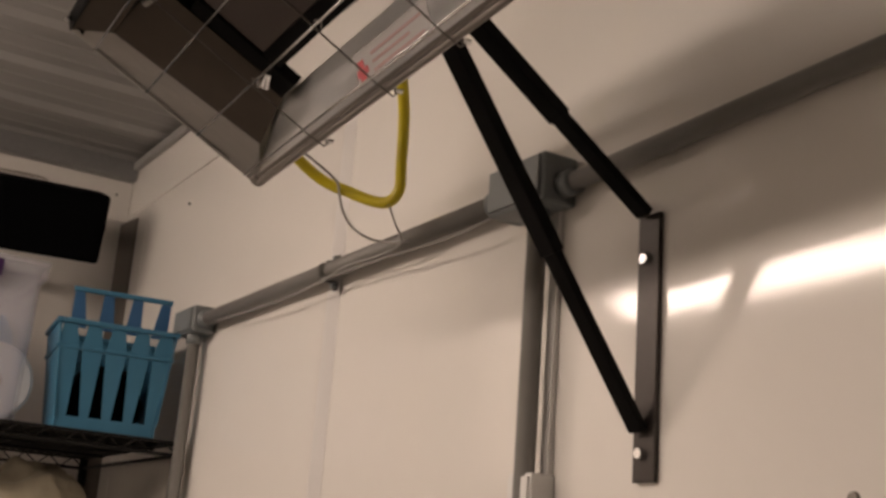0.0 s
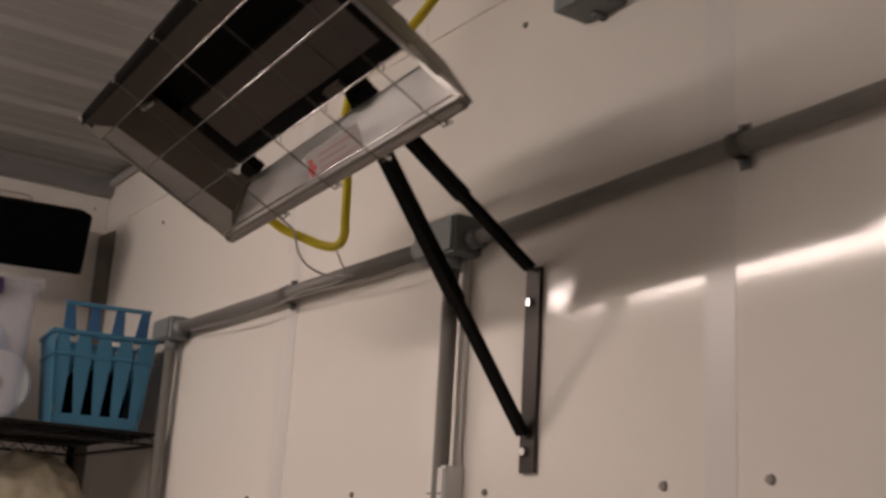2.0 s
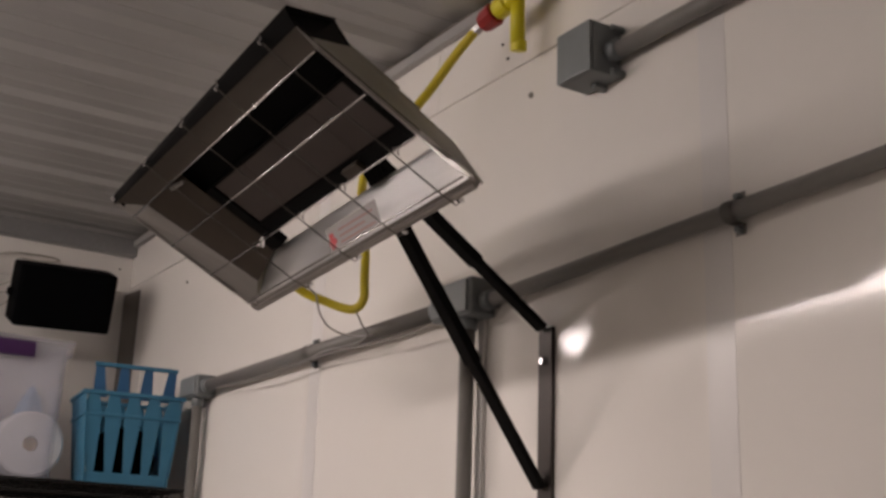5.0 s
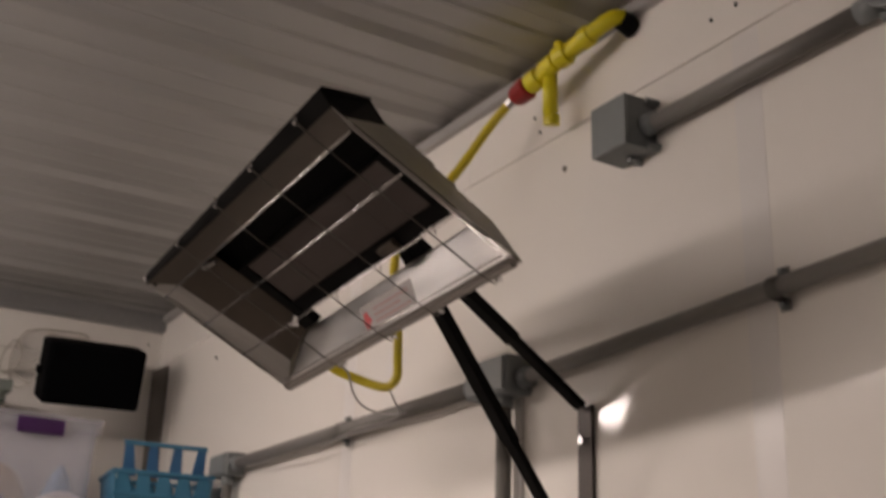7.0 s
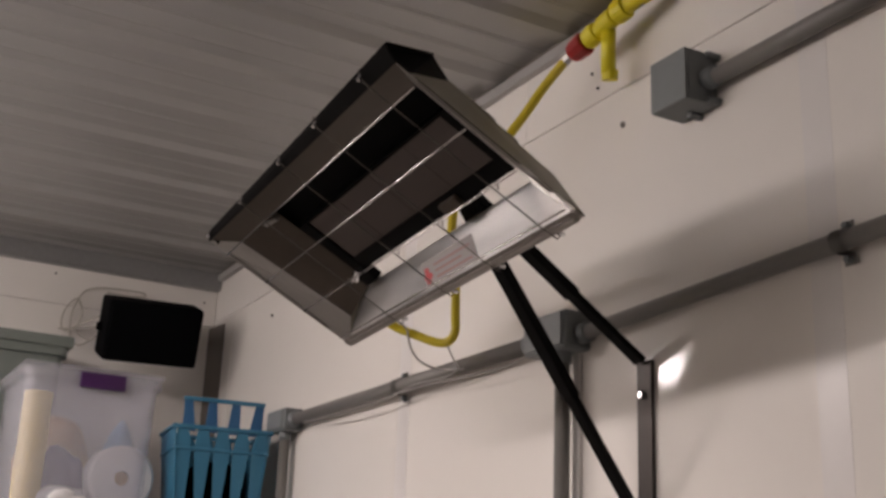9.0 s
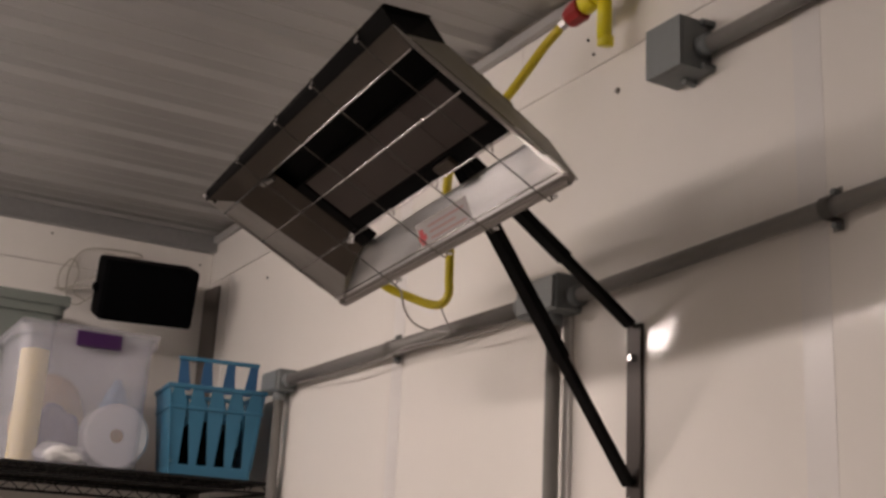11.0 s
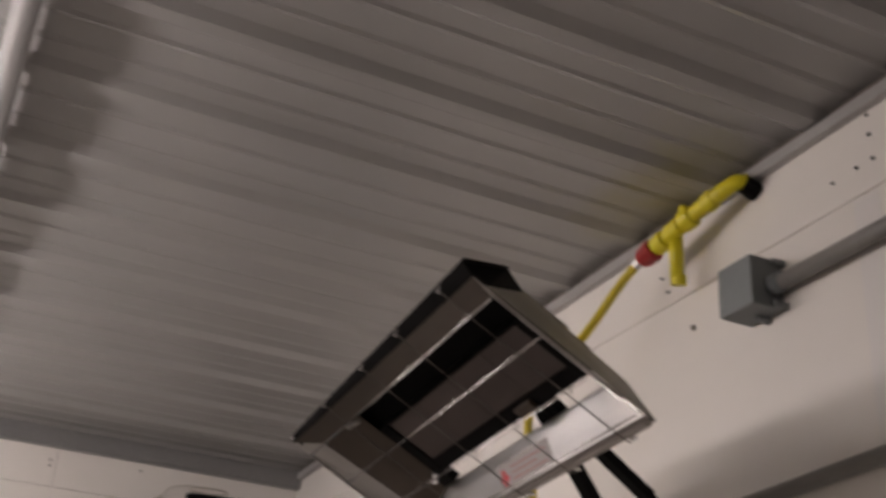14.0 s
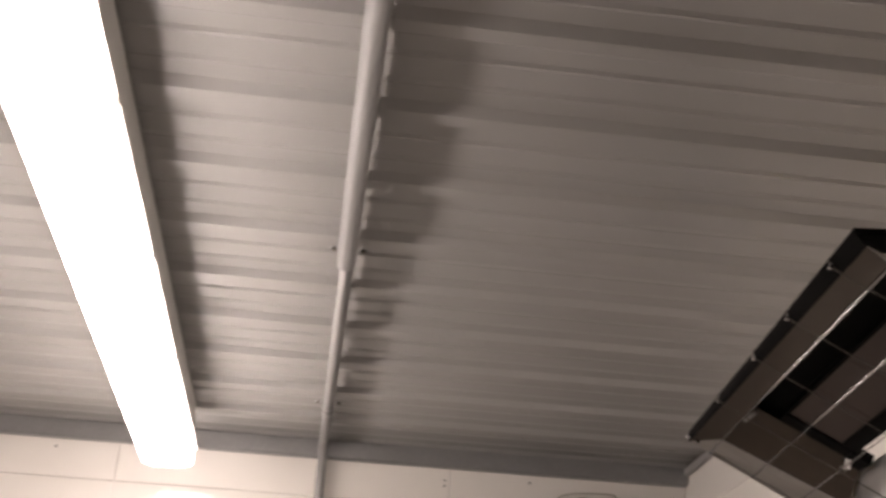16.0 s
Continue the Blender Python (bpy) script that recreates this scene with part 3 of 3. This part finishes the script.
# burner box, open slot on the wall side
# shade of the recess is put into the near-black colour of these parts
plate("back_plate", [(0.095, 0.108, 0.072), (0.724, 0.108, 0.072), (0.724, 0.292, 0.072), (0.095, 0.292, 0.072)], BLACKSHEET)
part("burner_frame", box(0.172, 0.720, 0.100, 0.129, -0.072, -0.046, 0.002), BLACKSHEET, heater)
part("burner_frame", box(0.172, 0.720, 0.2315, 0.2365, -0.072, -0.047, 0.002), BLACKSHEET, heater)
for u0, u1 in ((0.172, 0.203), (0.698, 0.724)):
    part("burner_frame", box(u0, u1, 0.100, 0.2365, -0.072, -0.045, 0.002), BLACKSHEET, heater)
for k in range(4):
    u0 = 0.2035 + k * 0.1235
    part("tile", box(u0, u0 + 0.1230, 0.1295, 0.231, -0.072, -0.049, 0.001, seg=1), CERAMIC, heater)
part("manifold", box(0.16, 0.64, 0.14, 0.285, -0.155, -0.0905, 0.008), OUTERSHEET, heater, "grey sheet gas manifold box")
part("back_shell", box(0.075, 0.715, 0.116, 0.286, -0.090, -0.0745, 0.003), OUTERSHEET, heater)
# igniter and sensor seen at the slot
part("igniter", rod((0.172, 0.098, -0.030), (0.190, 0.106, -0.038), 0.0065, 0.004, 12), BRIGHT, heater, "small bright igniter tip")
part("igniter_bracket", box(0.160, 0.205, 0.070, 0.108, -0.060, -0.041, 0.003), BLACKSHEET, heater)
part("sensor", rod((0.128, 0.285, -0.034), (0.160, 0.278, -0.040), 0.006, 0.004, 12), ENDSHEET, heater)
part("terminal", box(0.520, 0.570, 0.102, 0.122, -0.046, -0.036, 0.003), HEATSHEET, heater)
# wire guard
for v in (0.299, 0.209, 0.117, 0.028):
    part("guard_wire", rod((0.010, v, 0.005), (LEN - 0.010, v, 0.005), 0.0016, seg=8), WIRE, heater, smooth=True)
for u in (0.215, 0.402, 0.553, 0.718):
    ve = 0.350 + 0.010 * u / LEN
    b = sweep([(u, -0.010, -0.006), (u, -0.006, 0.006), (u, 0.02, 0.0082), (u, 0.33, 0.0082), (u, ve, 0.006), (u, ve + 0.008, -0.004)], 0.0012, 8)
    part("guard_wire", b, DARKWIRE, heater, smooth=True)
    part("guard_clip", rod((u, ve, 0.000), (u, ve, 0.010), 0.0035, 0.003, 10), BRIGHT, heater)
    part("guard_clip", rod((u, -0.012, -0.008), (u, -0.004, -0.002), 0.0035, 0.003, 10), BRIGHT, heater)
    part("guard_hook", sweep([(u, 0.108, 0.004), (u, 0.115, -0.006), (u + 0.004, 0.121, 0.004)], 0.0014, 6), DARKWIRE, heater)
part("guard_clip", rod((0.026, 0.350, -0.004), (0.032, 0.350, 0.010), 0.005, 0.004, 10), BRIGHT, heater)
# warning sticker on the reflector: a symbol and lines of writing too small to read
sticker = part("sticker", dish_patch(0.345, 0.520, 0, 0, 0.16, 0.72, 0.0006, 0.0005, 6), LABEL, heater, "pale warning sticker with red print")
part("symbol", dish_patch(0.352, 0.366, 0, 0, 0.20, 0.56, 0.0010, 0.0004, 4), REDINK, sticker)
part("symbol", dish_patch(0.346, 0.374, 0, 0, 0.30, 0.42, 0.0013, 0.0004, 3), REDINK, sticker)
for k in range(3):
    part("print_line", dish_patch(0.386, 0.505 - 0.03 * (k % 2), 0, 0, 0.24 + 0.14 * k, 0.29 + 0.14 * k, 0.0010, 0.0004, 2), PINKINK, sticker)

# ---- wall bracket ----
bracket = thing("wall_bracket", "black steel wall bracket with two stays carrying the heater", "bracket")
part("wall_plate", box(0.991, 0.9985, 1.116, 1.156, 1.648, 2.002, 0.002), PLATESTEEL, bracket, "brown-black bolted steel bar")
HINGE = Vector((0.590, 1.164, 2.284))
up_a, lo_a = Vector((0.984, 1.136, 2.000)), Vector((0.984, 1.138, 1.712))
for nm, a in (("upper_stay", up_a), ("lower_stay", lo_a)):
    st = part(nm, bar(a, HINGE, 0.026, 0.012, (0, 1, 0)), BLACKSTEEL, bracket)
    mid = a.lerp(HINGE, 0.36)
    part("sleeve", bar(mid, HINGE, 0.030, 0.018, (0, 1, 0)), BLACKSTEEL, st)
part("hinge", rod((0.600, 1.125, 2.282), (0.600, 1.190, 2.282), 0.014, 0.014, 18, bevel=0.002), BLACKSTEEL, bracket)
part("hanger", bar((0.600, 1.158, 2.290), (0.548, 1.158, 2.236), 0.05, 0.008, (0, 1, 0)), BLACKSTEEL, bracket)
for z in (1.940, 1.684):
    part("bolt", rod((0.984, 1.140, z), (0.992, 1.140, z), 0.0075, 0.0085, 6), BRIGHT, bracket, "bright zinc bolt head")

# ---- gas pipe and hose ----
pipe = thing("gas_valve", "yellow painted gas pipe fitting with red valve handle", "gas valve")
body = sweep(glide([(0.976, 0.984, 2.709), (0.966, 0.984, 2.713), (0.953, 0.994, 2.712), (0.939, 1.030, 2.698), (0.930, 1.097, 2.683), (0.920, 1.220, 2.654)]), 0.0165, 14)
part("pipe", body, YELLOWPAINT, pipe, smooth=True)
for a, b_, r in (((0.978, 0.989, 2.720), (0.993, 0.999, 2.723), 0.0200), ((0.938, 1.035, 2.697), (0.935, 1.060, 2.691), 0.0205), ((0.930, 1.097, 2.683), (0.925, 1.125, 2.677), 0.0235), ((0.924, 1.129, 2.675), (0.922, 1.167, 2.667), 0.0195),
                 ((0.922, 1.179, 2.664), (0.920, 1.210, 2.656), 0.0215)):
    part("fitting", rod(a, b_, r, seg=16, bevel=0.004), YELLOWPAINT, pipe, smooth=False)
part("nut", rod((0.916, 1.107, 2.695), (0.912, 1.109, 2.705), 0.010, 0.008, 8, bevel=0.002), YELLOWPAINT, pipe)
part("drip_leg", rod((0.928, 1.153, 2.672), (0.942, 1.171, 2.575), 0.0145, seg=14), YELLOWPAINT, pipe, smooth=True)
part("drip_cap", rod((0.944, 1.169, 2.582), (0.947, 1.174, 2.561), 0.0165, seg=14, bevel=0.003), YELLOWPAINT, pipe)
part("wall_collar", rod((0.9985, 0.985, 2.702), (0.964, 0.983, 2.712), 0.0195, 0.0190, 18), BLACKSTEEL, pipe, "black pipe nipple from the wall")
part("valve_handle", rod((0.920, 1.214, 2.655), (0.915, 1.255, 2.644), 0.0260, 0.0215, 10, bevel=0.008), RED, pipe, "red plastic valve handle")
part("valve_nut", rod((0.914, 1.261, 2.641), (0.910, 1.278, 2.633), 0.0115, 0.0115, 6), ALUDULL, pipe)

hose = thing("gas_hose", "yellow coated gas hose looping behind the heater", "hose")
HL = glide([(0.910, 1.274, 2.634), (0.893, 1.315, 2.595), (0.862, 1.366, 2.521), (0.822, 1.409, 2.449), (0.786, 1.459, 2.393), (0.80, 1.52, 2.330),
            (0.850, 1.585, 2.245), (0.868, 1.612, 2.165), (0.874, 1.622, 2.130), (0.866, 1.638, 2.110), (0.848, 1.660, 2.111), (0.815, 1.692, 2.128),
            (0.770, 1.720, 2.150), (0.700, 1.70, 2.185), (0.640, 1.62, 2.230), (0.590, 1.50, 2.245), (0.555, 1.40, 2.235)])
part("tube", sweep(HL, 0.0098, 12), YELLOW, hose, smooth=True)
part("end_nut", rod((0.590, 1.500, 2.245), (0.560, 1.410, 2.236), 0.013, 0.013, 6), BRIGHT, hose)

# ---- loose cables ----
for nm, pts, r, lab in (
    ("thin_cable", [(0.70, 1.67, 2.175), (0.78, 1.68, 2.141), (0.80, 1.696, 2.124), (0.83, 1.737, 2.108), (0.86, 1.753, 2.088), (0.90, 1.76, 2.078), (0.93, 1.739, 2.074), (0.945, 1.703, 2.072)], 0.0022, "thin grey cable hanging in a loop below the heater"),
    ("thin_cable", [(0.862, 1.633, 2.104), (0.90, 1.675, 2.088), (0.94, 1.72, 2.073), (0.948, 1.80, 2.068), (0.948, 1.95, 2.072), (0.950, 2.06, 2.060), (0.952, 2.30, 2.055), (0.955, 2.62, 2.066)], 0.0019, "grey cable tied along the wall conduit"),
    ("thin_cable", [(0.945, 1.449, 2.056), (0.945, 1.537, 2.050), (0.945, 1.68, 2.053), (0.946, 1.84, 2.060), (0.947, 1.953, 2.062), (0.950, 2.05, 2.066)], 0.0017, "grey cable sagging under the wall conduit"),
):
    tagged(part(nm, sweep(glide(pts), r, 8), CABLE, smooth=True), lab, "cable", "loose cables")


# ---- loudspeaker on the back wall ----
speaker = thing("loudspeaker", "black plastic loudspeaker tilted down from the wall", "loudspeaker")
SP = look((0.700, 3.470, 2.462), (0.690, 1.20, 1.62)) @ pose(0, 0, 0, 0, 0, -2.0)
speaker.matrix_basis = SP
part("cabinet", box(-0.146, 0.174, -0.100, 0.104, -0.14, 0.0, 0.018, seg=3), BLACKPLASTIC, speaker)
part("grille", box(-0.136, 0.164, -0.092, 0.096, -0.146, -0.136, 0.005, seg=2), BLACKPLASTIC, speaker)
part("bracket_arm", box(-0.02, 0.02, -0.02, 0.02, -0.002, 0.200, 0.004), BLACKPLASTIC, speaker)
part("wall_mount", box(-0.035, 0.035, -0.040, 0.050, 0.185, 0.226, 0.004), BLACKPLASTIC, speaker)
for x in (-0.146, 0.174):
    part("pivot_knob", rod((x, 0, -0.06), (x + math.copysign(0.016, x), 0, -0.06), 0.016, 0.014, 16, bevel=0.002), BLACKPLASTIC, speaker)
for pts in ([(0.545, 3.52, 2.43), (0.50, 3.60, 2.40), (0.478, 3.665, 2.44), (0.47, 3.652, 2.52), (0.500, 3.652, 2.600), (0.545, 3.652, 2.625), (0.60, 3.652, 2.632), (0.700, 3.652, 2.635), (0.72, 3.652, 2.622), (0.65, 3.652, 2.612), (0.585, 3.652, 2.615)],
            [(0.545, 3.54, 2.50), (0.49, 3.62, 2.475), (0.455, 3.652, 2.455), (0.438, 3.652, 2.48), (0.445, 3.652, 2.53), (0.48, 3.652, 2.575), (0.505, 3.652, 2.53), (0.495, 3.66, 2.46), (0.53, 3.60, 2.42)],
            [(0.43, 3.652, 2.460), (0.455, 3.652, 2.462), (0.49, 3.66, 2.47), (0.55, 3.58, 2.47)]):
    tagged(part("speaker_wire", sweep(glide(pts), 0.003, 8), WHITECABLE, smooth=True), "cream speaker wire looped on the wall", "cable", "speaker wires")


# ---- wire shelf unit ----
shelf = thing("wire_shelf", "black epoxy wire shelving unit against the back wall", "shelf unit")
SX0, SX1, SY0, SY1 = -0.85, 0.965, 2.80, 3.62
for sz in (1.790, 1.36):
    for y in (SY0, SY1):
        part("rail", rod((SX0, y, sz - 0.004), (SX1, y, sz - 0.004), 0.0045, seg=8), SHELFWIRE, shelf)
        part("rail", rod((SX0, y, sz - 0.034), (SX1, y, sz - 0.034), 0.0045, seg=8), SHELFWIRE, shelf)
        zig = bmesh.new()
        n = 52
        pts = [(SX0 + (SX1 - SX0) * i / n, y, sz - (0.004 if i % 2 else 0.034)) for i in range(n + 1)]
        part("truss", sweep(pts, 0.0028, 6, zig), SHELFWIRE, shelf)
    for x in (SX0, SX1):
        part("rail", rod((x, SY0, sz - 0.004), (x, SY1, sz - 0.004), 0.0045, seg=8), SHELFWIRE, shelf)
        part("rail", rod((x, SY0, sz - 0.034), (x, SY1, sz - 0.034), 0.0045, seg=8), SHELFWIRE, shelf)
    for i in range(70):
        x = SX0 + (SX1 - SX0) * (i + 0.5) / 70
        part("deck_wire", rod((x, SY0, sz - 0.0025), (x, SY1, sz - 0.0025), 0.0025, seg=6), SHELFWIRE, shelf)
    for y in (3.0, 3.2, 3.42):
        part("cross_wire", rod((SX0, y, sz - 0.007), (SX1, y, sz - 0.007), 0.004, seg=8), SHELFWIRE, shelf)
# added sheet, keeps lamp light from falling through the wire deck
part("shelf_blocker", box(SX0 + 0.01, SX1 - 0.008, SY0 + 0.006, SY1 - 0.01, 1.7902, 1.7908), SHELFWIRE, shelf, "black sheet added on the deck to shade the space below")
for x in (SX0, SX1):
    for y in (SY0, SY1):
        part("post", rod((x, y, 0.0), (x, y, 1.815), 0.0127, seg=14), SHELFWIRE, shelf, smooth=True)
        part("post_cap", rod((x, y, 1.813), (x, y, 1.822), 0.0135, 0.009, 14), BLACKPLASTIC, shelf)


# ---- clear tub with paper goods ----
def open_tub(x0, x1, y0, y1, z0, z1, taper, t):
    """Open tub with tapered walls, floor and rolled rim."""
    bm = bmesh.new()

    def ring(k, inset, z):
        c = []
        for sx, sy, a0 in ((1, 1, 0), (-1, 1, 90), (-1, -1, 180), (1, -1, 270)):
            r_ = 0.035
            cx, cy = (x1 - inset - r_ if sx > 0 else x0 + inset + r_), (y1 - inset - r_ if sy > 0 else y0 + inset + r_)
            for i in range(5):
                a = math.radians(a0 + 90 * i / 4)
                c.append(bm.verts.new((cx + (r_ - k) * math.cos(a), cy + (r_ - k) * math.sin(a), z)))
        return c
    rings = [ring(0, taper, z0), ring(0, 0.012, z1 - 0.03), ring(0, 0.0, z1 - 0.028), ring(0, 0.0, z1), ring(t, 0.010, z1), ring(t, 0.012 + t, z1 - 0.03), ring(t, taper + t, z0 + t)]
    n = len(rings[0])
    for r0, r1 in zip(rings, rings[1:]):
        for i in range(n):
            bm.faces.new((r0[i], r0[(i + 1) % n], r1[(i + 1) % n], r1[i]))
    bm.faces.new(rings[0][::-1]), bm.faces.new(rings[-1])
    return bm


tub = thing("storage_tub", "frosted clear plastic storage tub with purple latch", "storage tub")
part("tub_body", open_tub(0.222, 0.632, 2.940, 3.340, 1.791, 2.190, 0.02, 0.003), TUB, tub)
part("lid", box(0.224, 0.630, 2.942, 3.338, 2.191, 2.204, 0.006, seg=3), TUB, tub)
part("latch", box(0.380, 0.512, 2.924, 2.940, 2.140, 2.186, 0.005), PURPLE, tub, "purple plastic latch")

roll = thing("paper_roll", "upright cream paper roll inside the clear tub", "paper roll")
part("roll_body", rod((0.285, 3.010, 1.796), (0.285, 3.010, 2.125), 0.040, seg=28, bevel=0.004), CREAM, roll, smooth=False)
troll = thing("toilet_roll", "large white paper roll on its side in the tub", "paper roll")
b = bmesh.new()
prof = [(0.022, -0.05), (0.088, -0.05), (0.096, -0.044), (0.096, 0.05), (0.022, 0.05)]
seg = 36
rings = [[b.verts.new((r * math.cos(2 * math.pi * k / seg), y, r * math.sin(2 * math.pi * k / seg))) for r, y in prof] for k in range(seg)]
for k in range(seg):
    for i in range(len(prof)):
        j = (i + 1) % len(prof)
        b.faces.new((rings[k][i], rings[k][j], rings[(k + 1) % seg][j], rings[(k + 1) % seg][i]))
moved(b, Matrix.Translation((0.545, 3.030, 1.898)))
part("paper", b, PAPER, troll)
part("core", rod((0.545, 2.995, 1.898), (0.545, 3.07, 1.898), 0.021, seg=20), TAN, troll, "brown cardboard core")


def lump(name, centre, size, mat, label, cat, seed, rough=0.18, sub=4):
    bm = bmesh.new()
    bmesh.ops.create_icosphere(bm, subdivisions=sub, radius=1.0)
    for v in bm.verts:
        p = v.co.copy()
        k = 1 + rough * noise.noise(p * 1.7 + Vector((seed, 0, 0))) + rough * 0.5 * noise.noise(p * 4.5 + Vector((0, seed, 0)))
        v.co = Vector((p.x * size[0] * k, p.y * size[1] * k, max(p.z * size[2] * k, -size[2]))) + Vector(centre)
    return tagged(part(name, bm, mat, smooth=True), label, cat)


lump("folded_cloth", (0.385, 3.10, 1.890), (0.075, 0.07, 0.092), VIOLETCLOTH, "grey-violet cloth bundle inside the tub", "cloth", 1.3)
lump("cardboard_pack", (0.385, 3.22, 1.945), (0.11, 0.06, 0.15), TAN, "tan paper pack at the back of the tub", "pack", 2.2, 0.08)
lump("blue_cloth", (0.572, 3.18, 1.94), (0.046, 0.07, 0.145), BLUECLOTH, "pale blue cloth stuffed in the tub", "cloth", 3.1)
lump("white_bag", (0.385, 2.995, 1.828), (0.075, 0.045, 0.034), PAPER, "crumpled white bag on the tub floor", "bag", 4.4, 0.3)

# ---- green bin behind ----
green = thing("green_bin", "grey-green plastic storage bin with lipped lid", "storage bin")
part("bin_body", open_tub(-0.20, 0.425, 3.370, 3.610, 1.791, 2.337, 0.025, 0.004), GREEN, green)
part("lid", box(-0.21, 0.435, 3.362, 3.618, 2.337, 2.374, 0.008, seg=3), GREEN, green)


# ---- blue slatted basket ----
def basket(at, mat, top_rail):
    """Slatted plastic basket: tapered upright slats between base, belt and rim."""
    bk = thing("basket", "blue plastic slatted basket standing on the wire shelf", "basket", at=at)
    w0, w1, d0, d1, h = 0.118, 0.142, 0.100, 0.116, 0.267

    def at_height(z):
        k = z / h
        return w0 + (w1 - w0) * k, d0 + (d1 - d0) * k

    def hoop(name, z, height, t):
        w, d_ = at_height(z)
        bm = bmesh.new()
        for sx in (-1, 1):
            box(sx * w - t, sx * w + t, -d_ - t, d_ + t, z, z + height, 0.002, bm, 1)
        for sy in (-1, 1):
            box(-w + t, w - t, sy * d_ - t, sy * d_ + t, z, z + height, 0.002, bm, 1)
        part(name, bm, mat, bk)
    part("base", box(-w0, w0, -d0, d0, 0.0, 0.006, 0.002), mat, bk)
    hoop("base_band", 0.0, 0.034, 0.004)
    hoop("belt", 0.193, 0.010, 0.007)
    hoop("rim", h - 0.012, 0.012, 0.009)

    def slat(bm, p0, p1, along, wide0, wide1, t, nrm):
        a, c = Vector(p0), Vector(p1)
        al, nr = Vector(along), Vector(nrm) * t
        cs = [a - al * wide0, a + al * wide0, c + al * wide1, c - al * wide1]
        lo_, hi_ = [bm.verts.new(q - nr) for q in cs], [bm.verts.new(q + nr) for q in cs]
        bm.faces.new(lo_[::-1]), bm.faces.new(hi_)
        for i in range(4):
            j = (i + 1) % 4
            bm.faces.new((lo_[i], lo_[j], hi_[j], hi_[i]))
    wb, db = at_height(0.03)
    wm, dm = at_height(0.194)
    wt, dt = at_height(h)
    for sy in (-1, 1):
        for k in range(5):
            f = (k - 2) / 2.0
            bm = bmesh.new()
            slat(bm, (f * (wb - 0.016), sy * db, 0.03), (f * (wm - 0.022), sy * dm, 0.196), (1, 0, 0), 0.0105, 0.0245, 0.002, (0, 1, 0))
            slat(bm, (f * (wm - 0.022), sy * dm, 0.200), (f * (wt - 0.024), sy * dt, h - 0.006), (1, 0, 0), 0.0245, 0.0150, 0.002, (0, 1, 0))
            part("slat", bm, mat, bk)
    for sx in (-1, 1):
        for k in range(4):
            f = (k - 1.5) / 1.5
            bm = bmesh.new()
            slat(bm, (sx * wb, f * (db - 0.018), 0.03), (sx * wm, f * (dm - 0.024), 0.196), (0, 1, 0), 0.027, 0.031, 0.002, (1, 0, 0))
            slat(bm, (sx * wm, f * (dm - 0.024), 0.200), (sx * wt, f * (dt - 0.024), h - 0.006), (0, 1, 0), 0.032, 0.029, 0.002, (1, 0, 0))
            part("slat", bm, mat, bk)
    if top_rail:
        for k in range(4):
            f = (k - 1.5) / 1.5
            bm = bmesh.new()
            slat(bm, (0.006 + f * 0.100, -dt + 0.05, h - 0.012), (0.006 + f * 0.108, -dt + 0.045, h + 0.082), (1, 0, 0), 0.020, 0.012, 0.002, (0, 1, 0))
            part("slat", bm, BLUEDARK, bk)
        part("top_rail", box(0.006 - 0.123, 0.006 + 0.123, -dt + 0.038, -dt + 0.052, h + 0.078, h + 0.090, 0.003), mat, bk)
    return bk


basket((0.808, 2.960, 1.791), BLUE, True).rotation_euler.z = math.radians(-7)
lump("dark_cloth", (0.808, 2.960, 1.882), (0.100, 0.085, 0.086), BLACKPLASTIC, "black cloth in the bottom of the basket", "cloth", 6.1, 0.12)

# ---- bag below the shelf ----
lump("plastic_bag", (0.690, 3.02, 1.535), (0.150, 0.13, 0.175), BAG, "crumpled cream plastic bag on the lower shelf", "bag", 7.7, 0.22, 5)
